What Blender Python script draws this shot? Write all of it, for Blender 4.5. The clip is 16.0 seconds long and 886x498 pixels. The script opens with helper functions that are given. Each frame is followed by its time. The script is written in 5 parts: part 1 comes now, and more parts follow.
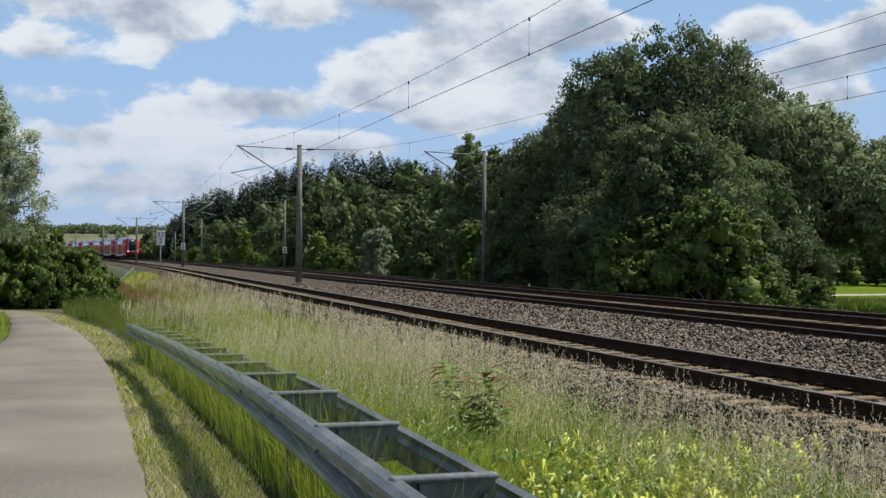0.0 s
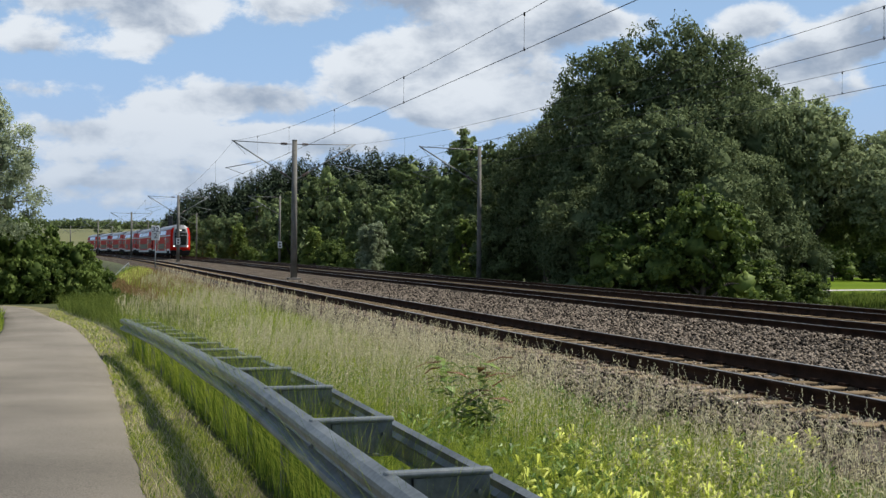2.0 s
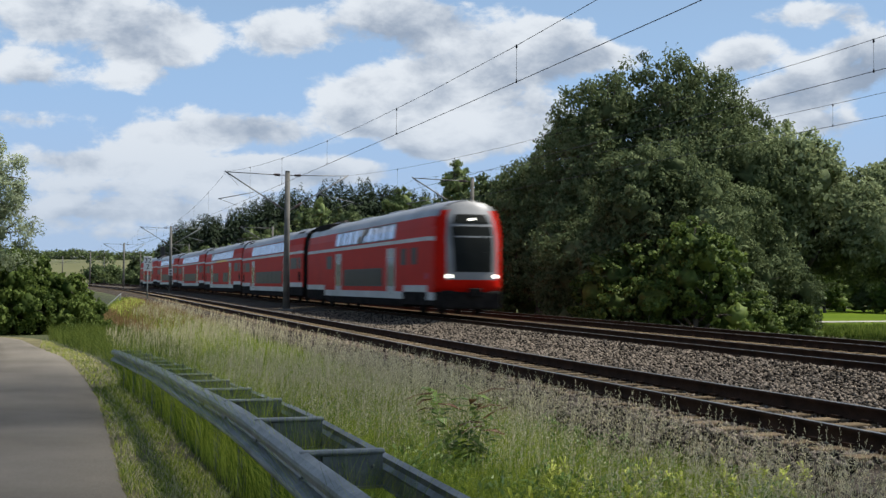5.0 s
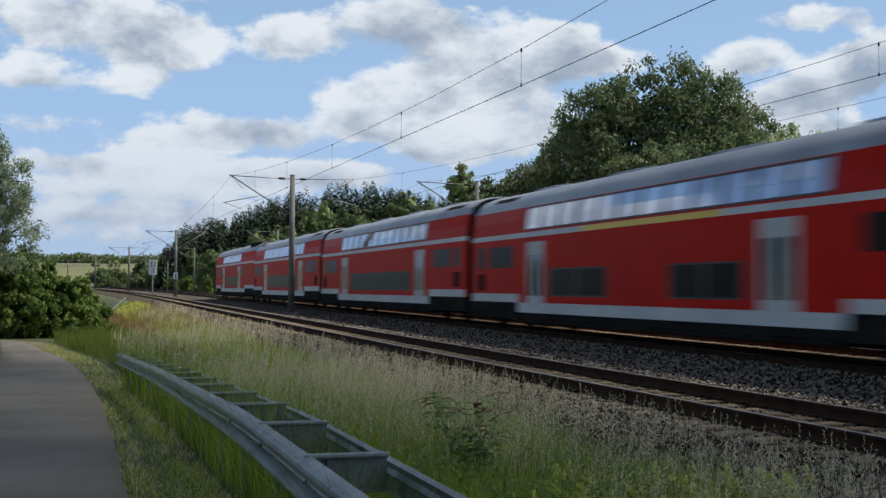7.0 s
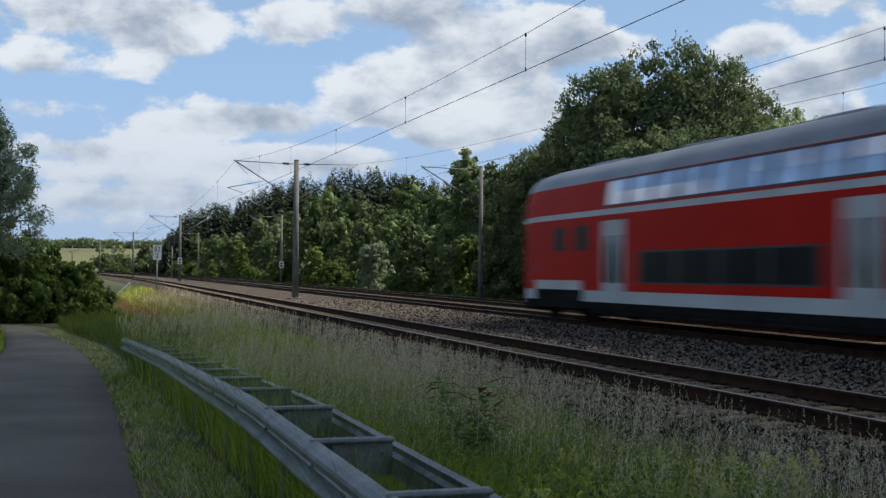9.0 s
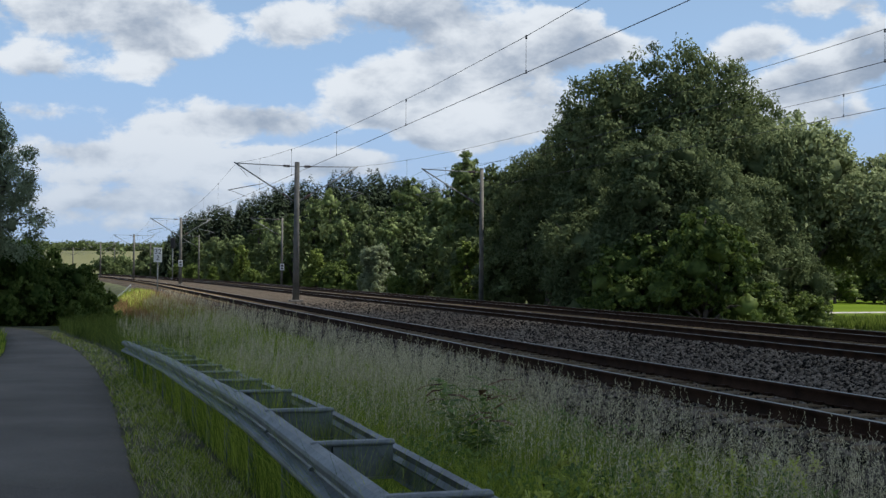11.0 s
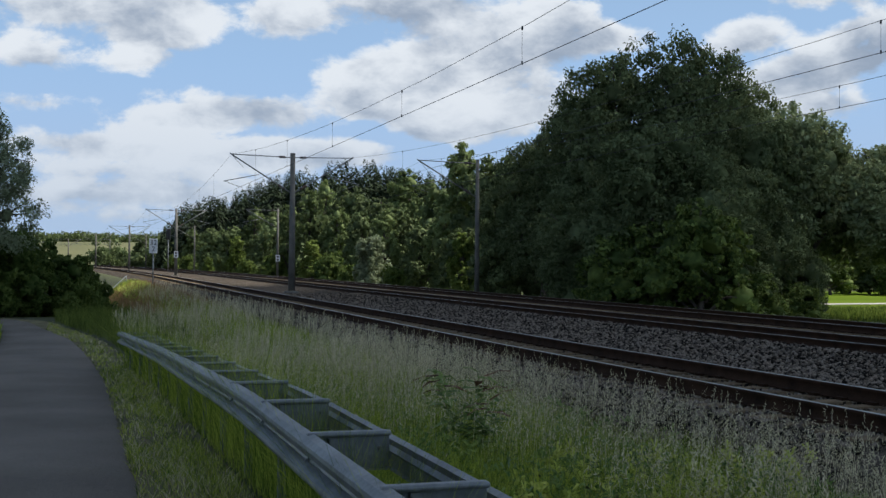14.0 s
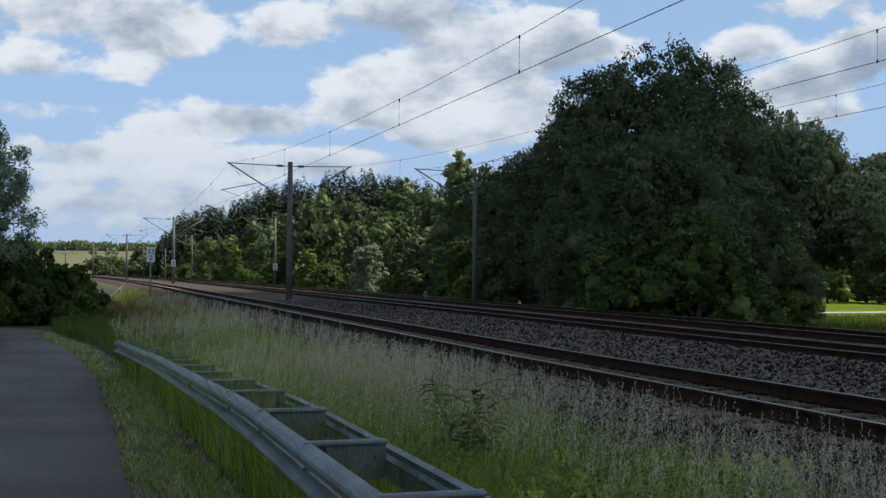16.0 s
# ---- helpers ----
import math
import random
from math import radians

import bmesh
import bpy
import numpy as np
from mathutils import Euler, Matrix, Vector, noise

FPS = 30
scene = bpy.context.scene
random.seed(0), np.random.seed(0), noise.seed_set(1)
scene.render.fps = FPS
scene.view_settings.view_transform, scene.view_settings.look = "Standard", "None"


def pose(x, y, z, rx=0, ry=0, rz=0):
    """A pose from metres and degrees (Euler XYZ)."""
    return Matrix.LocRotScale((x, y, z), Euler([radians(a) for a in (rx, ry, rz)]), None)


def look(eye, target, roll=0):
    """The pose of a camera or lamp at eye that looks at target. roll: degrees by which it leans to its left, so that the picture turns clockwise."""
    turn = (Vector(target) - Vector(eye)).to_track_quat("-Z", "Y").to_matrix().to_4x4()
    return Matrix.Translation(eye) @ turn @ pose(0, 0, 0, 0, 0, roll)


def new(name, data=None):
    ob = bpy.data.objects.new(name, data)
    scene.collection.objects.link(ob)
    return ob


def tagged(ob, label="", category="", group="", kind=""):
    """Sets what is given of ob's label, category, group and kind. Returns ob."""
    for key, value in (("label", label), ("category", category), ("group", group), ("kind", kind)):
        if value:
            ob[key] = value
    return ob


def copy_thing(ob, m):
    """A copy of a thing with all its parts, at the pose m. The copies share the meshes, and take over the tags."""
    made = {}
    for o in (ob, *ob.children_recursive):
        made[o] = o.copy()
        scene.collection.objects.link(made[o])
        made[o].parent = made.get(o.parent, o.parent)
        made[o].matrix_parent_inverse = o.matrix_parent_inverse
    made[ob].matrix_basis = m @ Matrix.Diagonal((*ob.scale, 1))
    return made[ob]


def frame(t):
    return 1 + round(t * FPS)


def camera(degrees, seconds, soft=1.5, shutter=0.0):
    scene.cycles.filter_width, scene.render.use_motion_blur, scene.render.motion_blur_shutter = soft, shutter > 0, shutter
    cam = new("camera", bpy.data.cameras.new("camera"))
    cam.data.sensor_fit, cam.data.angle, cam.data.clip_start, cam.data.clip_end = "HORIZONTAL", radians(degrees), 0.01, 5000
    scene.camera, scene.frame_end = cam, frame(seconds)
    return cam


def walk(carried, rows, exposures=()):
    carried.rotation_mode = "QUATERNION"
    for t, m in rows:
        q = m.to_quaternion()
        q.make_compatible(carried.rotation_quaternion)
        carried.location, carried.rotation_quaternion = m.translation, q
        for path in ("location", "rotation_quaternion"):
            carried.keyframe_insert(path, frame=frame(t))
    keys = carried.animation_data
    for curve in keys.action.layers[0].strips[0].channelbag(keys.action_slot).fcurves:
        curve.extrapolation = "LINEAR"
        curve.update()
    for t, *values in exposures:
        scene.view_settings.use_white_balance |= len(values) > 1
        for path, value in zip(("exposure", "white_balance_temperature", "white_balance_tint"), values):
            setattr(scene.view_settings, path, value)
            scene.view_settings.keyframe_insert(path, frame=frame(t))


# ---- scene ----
cam = camera(40.94, 16.0, soft=1.4, shutter=0.6)


SWAY = ((0, 0.0), (2, 0.004), (4, 0.010), (6.5, 0.018), (7.5, 0.018), (9, 0.010), (12, 0.012), (14, 0.008), (16, 0.012))


def sway(t):
    """Small sideways drift of the stand."""
    return float(np.interp(t, [a for a, b in SWAY], [b for a, b in SWAY]))


def aim(t, yaw, pitch, roll):
    """The camera's pose: yaw to the right of the track's line, pitch up, in degrees."""
    EYE = Vector((sway(t), 0.0, 1.45))
    y, p = radians(yaw), radians(pitch)
    way = Vector((math.sin(y) * math.cos(p), math.cos(y) * math.cos(p), math.sin(p)))
    return look(EYE, EYE + way * 10, roll)


PATH = [(0, 16.984, 0.523, 0.33), (0.5, 17.063, 0.442, 0.33), (1, 17.187, 0.368, 0.35), (1.5, 17.232, 0.307, 0.37),
        (2, 17.215, 0.286, 0.35), (2.5, 17.244, 0.331, 0.35), (3, 17.242, 0.614, 0.36), (3.5, 17.313, 1.025, 0.40),
        (4, 17.455, 1.314, 0.38), (6.5, 17.565, 2.143, 0.40), (7, 17.313, 1.970, 0.42), (7.5, 17.228, 1.773, 0.41),
        (8, 17.140, 1.581, 0.43), (8.5, 17.086, 1.404, 0.40), (9, 17.129, 1.247, 0.41), (11.5, 17.095, 1.374, 0.38),
        (12, 17.208, 1.361, 0.36), (12.5, 17.087, 1.362, 0.35), (13, 17.077, 1.443, 0.39), (13.5, 17.201, 1.318, 0.40),
        (14, 17.307, 0.933, 0.40), (14.5, 17.430, 0.740, 0.38), (15, 17.629, 0.779, 0.38), (15.5, 17.653, 1.160, 0.41),
        (16, 17.422, 1.354, 0.38)]
walk(cam, [(t, aim(t, *a)) for t, *a in PATH], exposures=[(0, 0.0), (16, 0.0)])

# ---- sky and sun ----
SUN_AZ, SUN_EL = radians(92), radians(57)
SUN_DIR = Vector((math.sin(SUN_AZ) * math.cos(SUN_EL), math.cos(SUN_AZ) * math.cos(SUN_EL), math.sin(SUN_EL)))


def make_sky():
    """Clear summer sky with cumulus clouds, laid out by bearing and height."""
    world = bpy.data.worlds.new("sky")
    scene.world = world
    world.use_nodes = True
    nt = world.node_tree
    N, L = nt.nodes, nt.links
    N.clear()
    out, bg = N.new("ShaderNodeOutputWorld"), N.new("ShaderNodeBackground")
    sky = N.new("ShaderNodeTexSky")
    sky.sky_type, sky.sun_disc = "NISHITA", False
    sky.sun_elevation, sky.sun_rotation = SUN_EL, SUN_AZ
    sky.dust_density, sky.ozone_density = 0.6, 1.5
    co = N.new("ShaderNodeTexCoord")

    def math_node(op, a, b=None, c=None, clamp=False):
        n = N.new("ShaderNodeMath")
        n.operation, n.use_clamp = op, clamp
        for i, v in enumerate((a, b, c)):
            if v is None:
                continue
            if isinstance(v, (int, float)):
                n.inputs[i].default_value = v
            else:
                L.new(v, n.inputs[i])
        return n.outputs[0]

    def noise_node(scale, detail, rough, vec, distort=0.0):
        n = N.new("ShaderNodeTexNoise")
        n.inputs["Scale"].default_value, n.inputs["Detail"].default_value = scale, detail
        n.inputs["Roughness"].default_value, n.inputs["Distortion"].default_value = rough, distort
        L.new(vec, n.inputs["Vector"])
        return n

    def vec(op, a, b):
        n = N.new("ShaderNodeVectorMath")
        n.operation = op
        L.new(a, n.inputs[0])
        n.inputs[1].default_value = b
        return n.outputs["Value"] if op == "LENGTH" else n.outputs[0]

    way = co.outputs["Generated"]
    flat = vec("MULTIPLY", way, (1, 1, 1.7))
    big, puff, curl = noise_node(9.0, 5, 0.55, flat), noise_node(24.0, 9, 0.60, flat, 0.25), noise_node(70.0, 6, 0.6, flat)
    # the listed clouds: how thick, and how high up in its cloud each direction lies
    thick, high = None, None
    for bearing, height, wide, tall, weight in CLOUDS:
        a, e = radians(bearing), radians(height)
        d = (math.sin(a) * math.cos(e), math.cos(a) * math.cos(e), math.sin(e))
        off = vec("MULTIPLY", vec("SUBTRACT", way, d), (1 / radians(wide), 1 / radians(wide), 1 / radians(tall)))
        m = math_node("MULTIPLY", math_node("SUBTRACT", 1.25, vec("LENGTH", off, (0, 0, 0)), clamp=True), weight)
        z = N.new("ShaderNodeSeparateXYZ")
        L.new(off, z.inputs[0])
        q = math_node("MULTIPLY", z.outputs["Z"], m)
        thick = m if thick is None else math_node("ADD", thick, m)
        high = q if high is None else math_node("ADD", high, q)
    level = math_node("DIVIDE", high, math_node("MAXIMUM", thick, 0.15))
    rough = math_node("ADD", math_node("MULTIPLY", big.outputs[0], 0.55), math_node("ADD", math_node("MULTIPLY", puff.outputs[0], 0.95), math_node("MULTIPLY", curl.outputs[0], 0.30)))
    cover = math_node("ADD", math_node("MULTIPLY", math_node("MINIMUM", thick, 0.95), 0.58), math_node("SUBTRACT", rough, 0.19))
    amount = N.new("ShaderNodeMapRange")
    amount.interpolation_type = "SMOOTHSTEP"
    amount.inputs["From Min"].default_value, amount.inputs["From Max"].default_value = 0.86, 1.12
    L.new(cover, amount.inputs["Value"])
    # white where the sun reaches the tops, grey on the thick, low parts
    lit = math_node("ADD", math_node("MULTIPLY", level, 0.36), math_node("MULTIPLY", math_node("SUBTRACT", puff.outputs[0], 0.5), 1.9))
    lit = math_node("ADD", lit, math_node("MULTIPLY", math_node("SUBTRACT", big.outputs[0], 0.5), 2.2))
    lit = math_node("SUBTRACT", lit, math_node("MULTIPLY", math_node("SUBTRACT", cover, 1.15), 0.75))
    shade = N.new("ShaderNodeMapRange")
    shade.interpolation_type = "SMOOTHSTEP"
    shade.inputs["From Min"].default_value, shade.inputs["From Max"].default_value = 0.30, -0.55
    L.new(lit, shade.inputs["Value"])
    ramp = N.new("ShaderNodeMix")
    ramp.data_type = "RGBA"
    L.new(shade.outputs[0], ramp.inputs["Factor"])
    ramp.inputs["A"].default_value, ramp.inputs["B"].default_value = (7.3, 7.8, 8.4, 1), (2.9, 3.6, 4.7, 1)
    mix = N.new("ShaderNodeMix")
    mix.data_type = "RGBA"
    L.new(amount.outputs[0], mix.inputs["Factor"])
    # clean deep blue overhead, pale haze towards the horizon
    blue = N.new("ShaderNodeMix")
    blue.data_type, blue.blend_type = "RGBA", "MULTIPLY"
    blue.inputs["Factor"].default_value = 1.0
    L.new(sky.outputs[0], blue.inputs["A"])
    blue.inputs["B"].default_value = (1.02, 1.0, 0.95, 1)
    split = N.new("ShaderNodeSeparateXYZ")
    L.new(way, split.inputs[0])
    haze = N.new("ShaderNodeMapRange")
    haze.interpolation_type = "SMOOTHSTEP"
    haze.inputs["From Min"].default_value, haze.inputs["From Max"].default_value = 0.48, 0.05
    L.new(split.outputs["Z"], haze.inputs["Value"])
    air = N.new("ShaderNodeMix")
    air.data_type = "RGBA"
    L.new(haze.outputs[0], air.inputs["Factor"])
    L.new(blue.outputs["Result"], air.inputs["A"])
    air.inputs["B"].default_value = (3.3, 5.15, 8.0, 1)
    L.new(air.outputs["Result"], mix.inputs["A"])
    L.new(ramp.outputs["Result"], mix.inputs["B"])
    # far clouds fade into the pale air over the horizon
    low = N.new("ShaderNodeMapRange")
    low.interpolation_type = "SMOOTHSTEP"
    low.inputs["From Min"].default_value, low.inputs["From Max"].default_value, low.inputs["To Max"].default_value = 0.18, 0.02, 0.58
    L.new(split.outputs["Z"], low.inputs["Value"])
    pale = N.new("ShaderNodeMix")
    pale.data_type = "RGBA"
    L.new(low.outputs[0], pale.inputs["Factor"])
    L.new(mix.outputs["Result"], pale.inputs["A"])
    pale.inputs["B"].default_value = (4.3, 5.2, 6.5, 1)
    L.new(pale.outputs["Result"], bg.inputs["Color"])
    bg.inputs["Strength"].default_value = 0.106
    L.new(bg.outputs[0], out.inputs["Surface"])


# bearing, height, half width, half height in degrees, weight
CLOUDS = [(0.3, 12.2, 5.8, 1.9, 1.00), (4.4, 11.2, 2.5, 1.6, 0.90), (-1.9, 9.6, 2.3, 0.9, 0.90), (2.4, 9.5, 2.1, 0.7, 0.70),
          (9.9, 12.0, 2.7, 1.4, 1.00), (15.3, 12.9, 3.3, 1.6, 1.10), (13.2, 8.9, 2.3, 1.5, 1.00), (16.4, 9.3, 3.3, 2.0, 1.00),
          (20.2, 11.0, 4.1, 2.5, 1.00), (23.2, 11.5, 2.2, 1.6, 0.90), (25.6, 11.0, 1.9, 0.8, 0.75), (7.8, 7.5, 5.0, 1.0, 1.00),
          (4.1, 6.8, 3.2, 0.7, 0.65), (14.5, 7.6, 2.0, 0.7, 0.80), (16.8, 6.8, 2.2, 0.7, 0.90), (-1.7, 7.5, 3.1, 0.6, 0.55),
          (-0.2, 5.8, 5.2, 0.8, 0.73), (7.2, 5.6, 7.0, 0.8, 0.73), (2.8, 4.5, 7.4, 0.8, 0.73), (11.5, 5.4, 5.4, 0.9, 0.73),
          (-0.5, 3.3, 6.3, 0.7, 0.73), (7.2, 3.5, 7.0, 0.7, 0.70), (4.1, 2.4, 8.0, 0.5, 0.60), (19.2, 7.0, 4.1, 1.2, 0.85),
          (21.9, 8.2, 2.7, 1.1, 0.70), (30.9, 10.5, 1.9, 1.0, 0.75), (32.2, 11.1, 1.6, 0.9, 0.80), (35.4, 9.9, 2.6, 1.4, 1.00),
          (33.4, 9.0, 2.6, 0.9, 0.85), (34.7, 12.6, 2.9, 0.7, 0.80), (37.4, 10.7, 1.8, 1.9, 0.90), (34.4, 7.7, 4.4, 1.0, 0.85),
          (30.9, 8.3, 3.2, 1.1, 0.70),
          # beyond the view
          (-22.0, 9.0, 12.0, 5.0, 1.00), (-45.0, 20.0, 16.0, 8.0, 1.00), (58.0, 12.0, 12.0, 5.0, 1.00), (75.0, 26.0, 18.0, 9.0, 1.00), (10.0, 30.0, 18.0, 7.0, 1.00),
          (110.0, 15.0, 18.0, 7.0, 1.00), (160.0, 24.0, 24.0, 10.0, 1.00), (-95.0, 16.0, 20.0, 8.0, 1.00), (-145.0, 26.0, 22.0, 10.0, 1.00)]
make_sky()

sun = new("sun", bpy.data.lights.new("sun", "SUN"))
sun.data.energy, sun.data.angle, sun.data.color = 5.8, radians(0.8), (1.0, 0.95, 0.87)
sun.matrix_world = look(SUN_DIR * 400, (0, 0, 0))


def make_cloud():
    """Unseen cumulus added to drift between sun and line as shade: thick puffs behind a thin, broken front."""
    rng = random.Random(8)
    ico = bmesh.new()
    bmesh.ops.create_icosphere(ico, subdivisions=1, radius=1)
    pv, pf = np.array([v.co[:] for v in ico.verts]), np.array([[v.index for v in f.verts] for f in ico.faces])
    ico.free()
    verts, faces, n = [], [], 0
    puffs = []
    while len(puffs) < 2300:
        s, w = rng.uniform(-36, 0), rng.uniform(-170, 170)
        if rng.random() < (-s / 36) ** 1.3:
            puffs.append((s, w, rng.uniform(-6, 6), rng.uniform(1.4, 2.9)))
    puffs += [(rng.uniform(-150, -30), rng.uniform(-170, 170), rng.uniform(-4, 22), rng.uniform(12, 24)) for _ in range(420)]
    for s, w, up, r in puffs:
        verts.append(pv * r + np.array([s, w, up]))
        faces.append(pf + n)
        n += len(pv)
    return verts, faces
# ---- materials ----
def shader(name, a, b, rough=0.8, metal=0.0, scale=4.0, fine=60.0, bump=0.2, dist=0.01, island=0.0, per_object=0.0, spec=0.5, through_light=None, mid=None, grain=0.55, span=0.21):
    """Two colours mixed by noise at two scales, with fine relief."""
    m = bpy.data.materials.new(name)
    m.use_nodes = True
    nt = m.node_tree
    N, L = nt.nodes, nt.links
    p = N["Principled BSDF"]
    co = N.new("ShaderNodeTexCoord")
    big, small = N.new("ShaderNodeTexNoise"), N.new("ShaderNodeTexNoise")
    for n, s, d in ((big, scale, 4), (small, fine, 3)):
        n.inputs["Scale"].default_value, n.inputs["Detail"].default_value = s, d
        L.new(co.outputs["Object"], n.inputs["Vector"])
    add = N.new("ShaderNodeMath")
    add.operation = "MULTIPLY_ADD"
    L.new(small.outputs[0], add.inputs[0])
    add.inputs[1].default_value = grain
    L.new(big.outputs[0], add.inputs[2])
    value = add.outputs[0]
    for weight, node, socket in ((island, "ShaderNodeNewGeometry", "Random Per Island"), (per_object, "ShaderNodeObjectInfo", "Random")):
        if weight:
            g, q = N.new(node), N.new("ShaderNodeMath")
            q.operation = "MULTIPLY_ADD"
            c = N.new("ShaderNodeMath")
            c.operation = "SUBTRACT"
            L.new(g.outputs[socket], c.inputs[0])
            c.inputs[1].default_value = 0.5
            L.new(c.outputs[0], q.inputs[0])
            q.inputs[1].default_value = weight
            L.new(value, q.inputs[2])
            value = q.outputs[0]
    norm = N.new("ShaderNodeMath")
    norm.operation = "MULTIPLY"
    L.new(value, norm.inputs[0])
    norm.inputs[1].default_value = 1 / (1 + grain)
    value = norm.outputs[0]
    ramp = N.new("ShaderNodeValToRGB")
    e = ramp.color_ramp.elements
    mean = 0.5 + 0.5 * grain
    e[0].position, e[1].position = max(0.0, (mean - span) / (1 + grain)), min(1.0, (mean + span) / (1 + grain))
    e[0].color, e[1].color = (*a, 1), (*b, 1)
    if mid:
        k = ramp.color_ramp.elements.new(mean / (1 + grain))
        k.color = (*mid, 1)
    L.new(value, ramp.inputs[0])
    L.new(ramp.outputs[0], p.inputs["Base Color"])
    p.inputs["Roughness"].default_value, p.inputs["Metallic"].default_value = rough, metal
    p.inputs["Specular IOR Level"].default_value = spec
    if bump:
        bm = N.new("ShaderNodeBump")
        bm.inputs["Strength"].default_value, bm.inputs["Distance"].default_value = bump, dist
        L.new(small.outputs[0], bm.inputs["Height"])
        L.new(bm.outputs[0], p.inputs["Normal"])
    if through_light:
        t, mx = N.new("ShaderNodeBsdfTranslucent"), N.new("ShaderNodeMixShader")
        L.new(ramp.outputs[0], t.inputs["Color"])
        mx.inputs[0].default_value = through_light
        L.new(p.outputs[0], mx.inputs[1])
        L.new(t.outputs[0], mx.inputs[2])
        L.new(mx.outputs[0], N["Material Output"].inputs["Surface"])
    return m


def glowing(name, colour, strength):
    m = shader(name, colour, colour, rough=0.2, bump=0)
    p = m.node_tree.nodes["Principled BSDF"]
    p.inputs["Emission Color"].default_value, p.inputs["Emission Strength"].default_value = (*colour, 1), strength
    return m


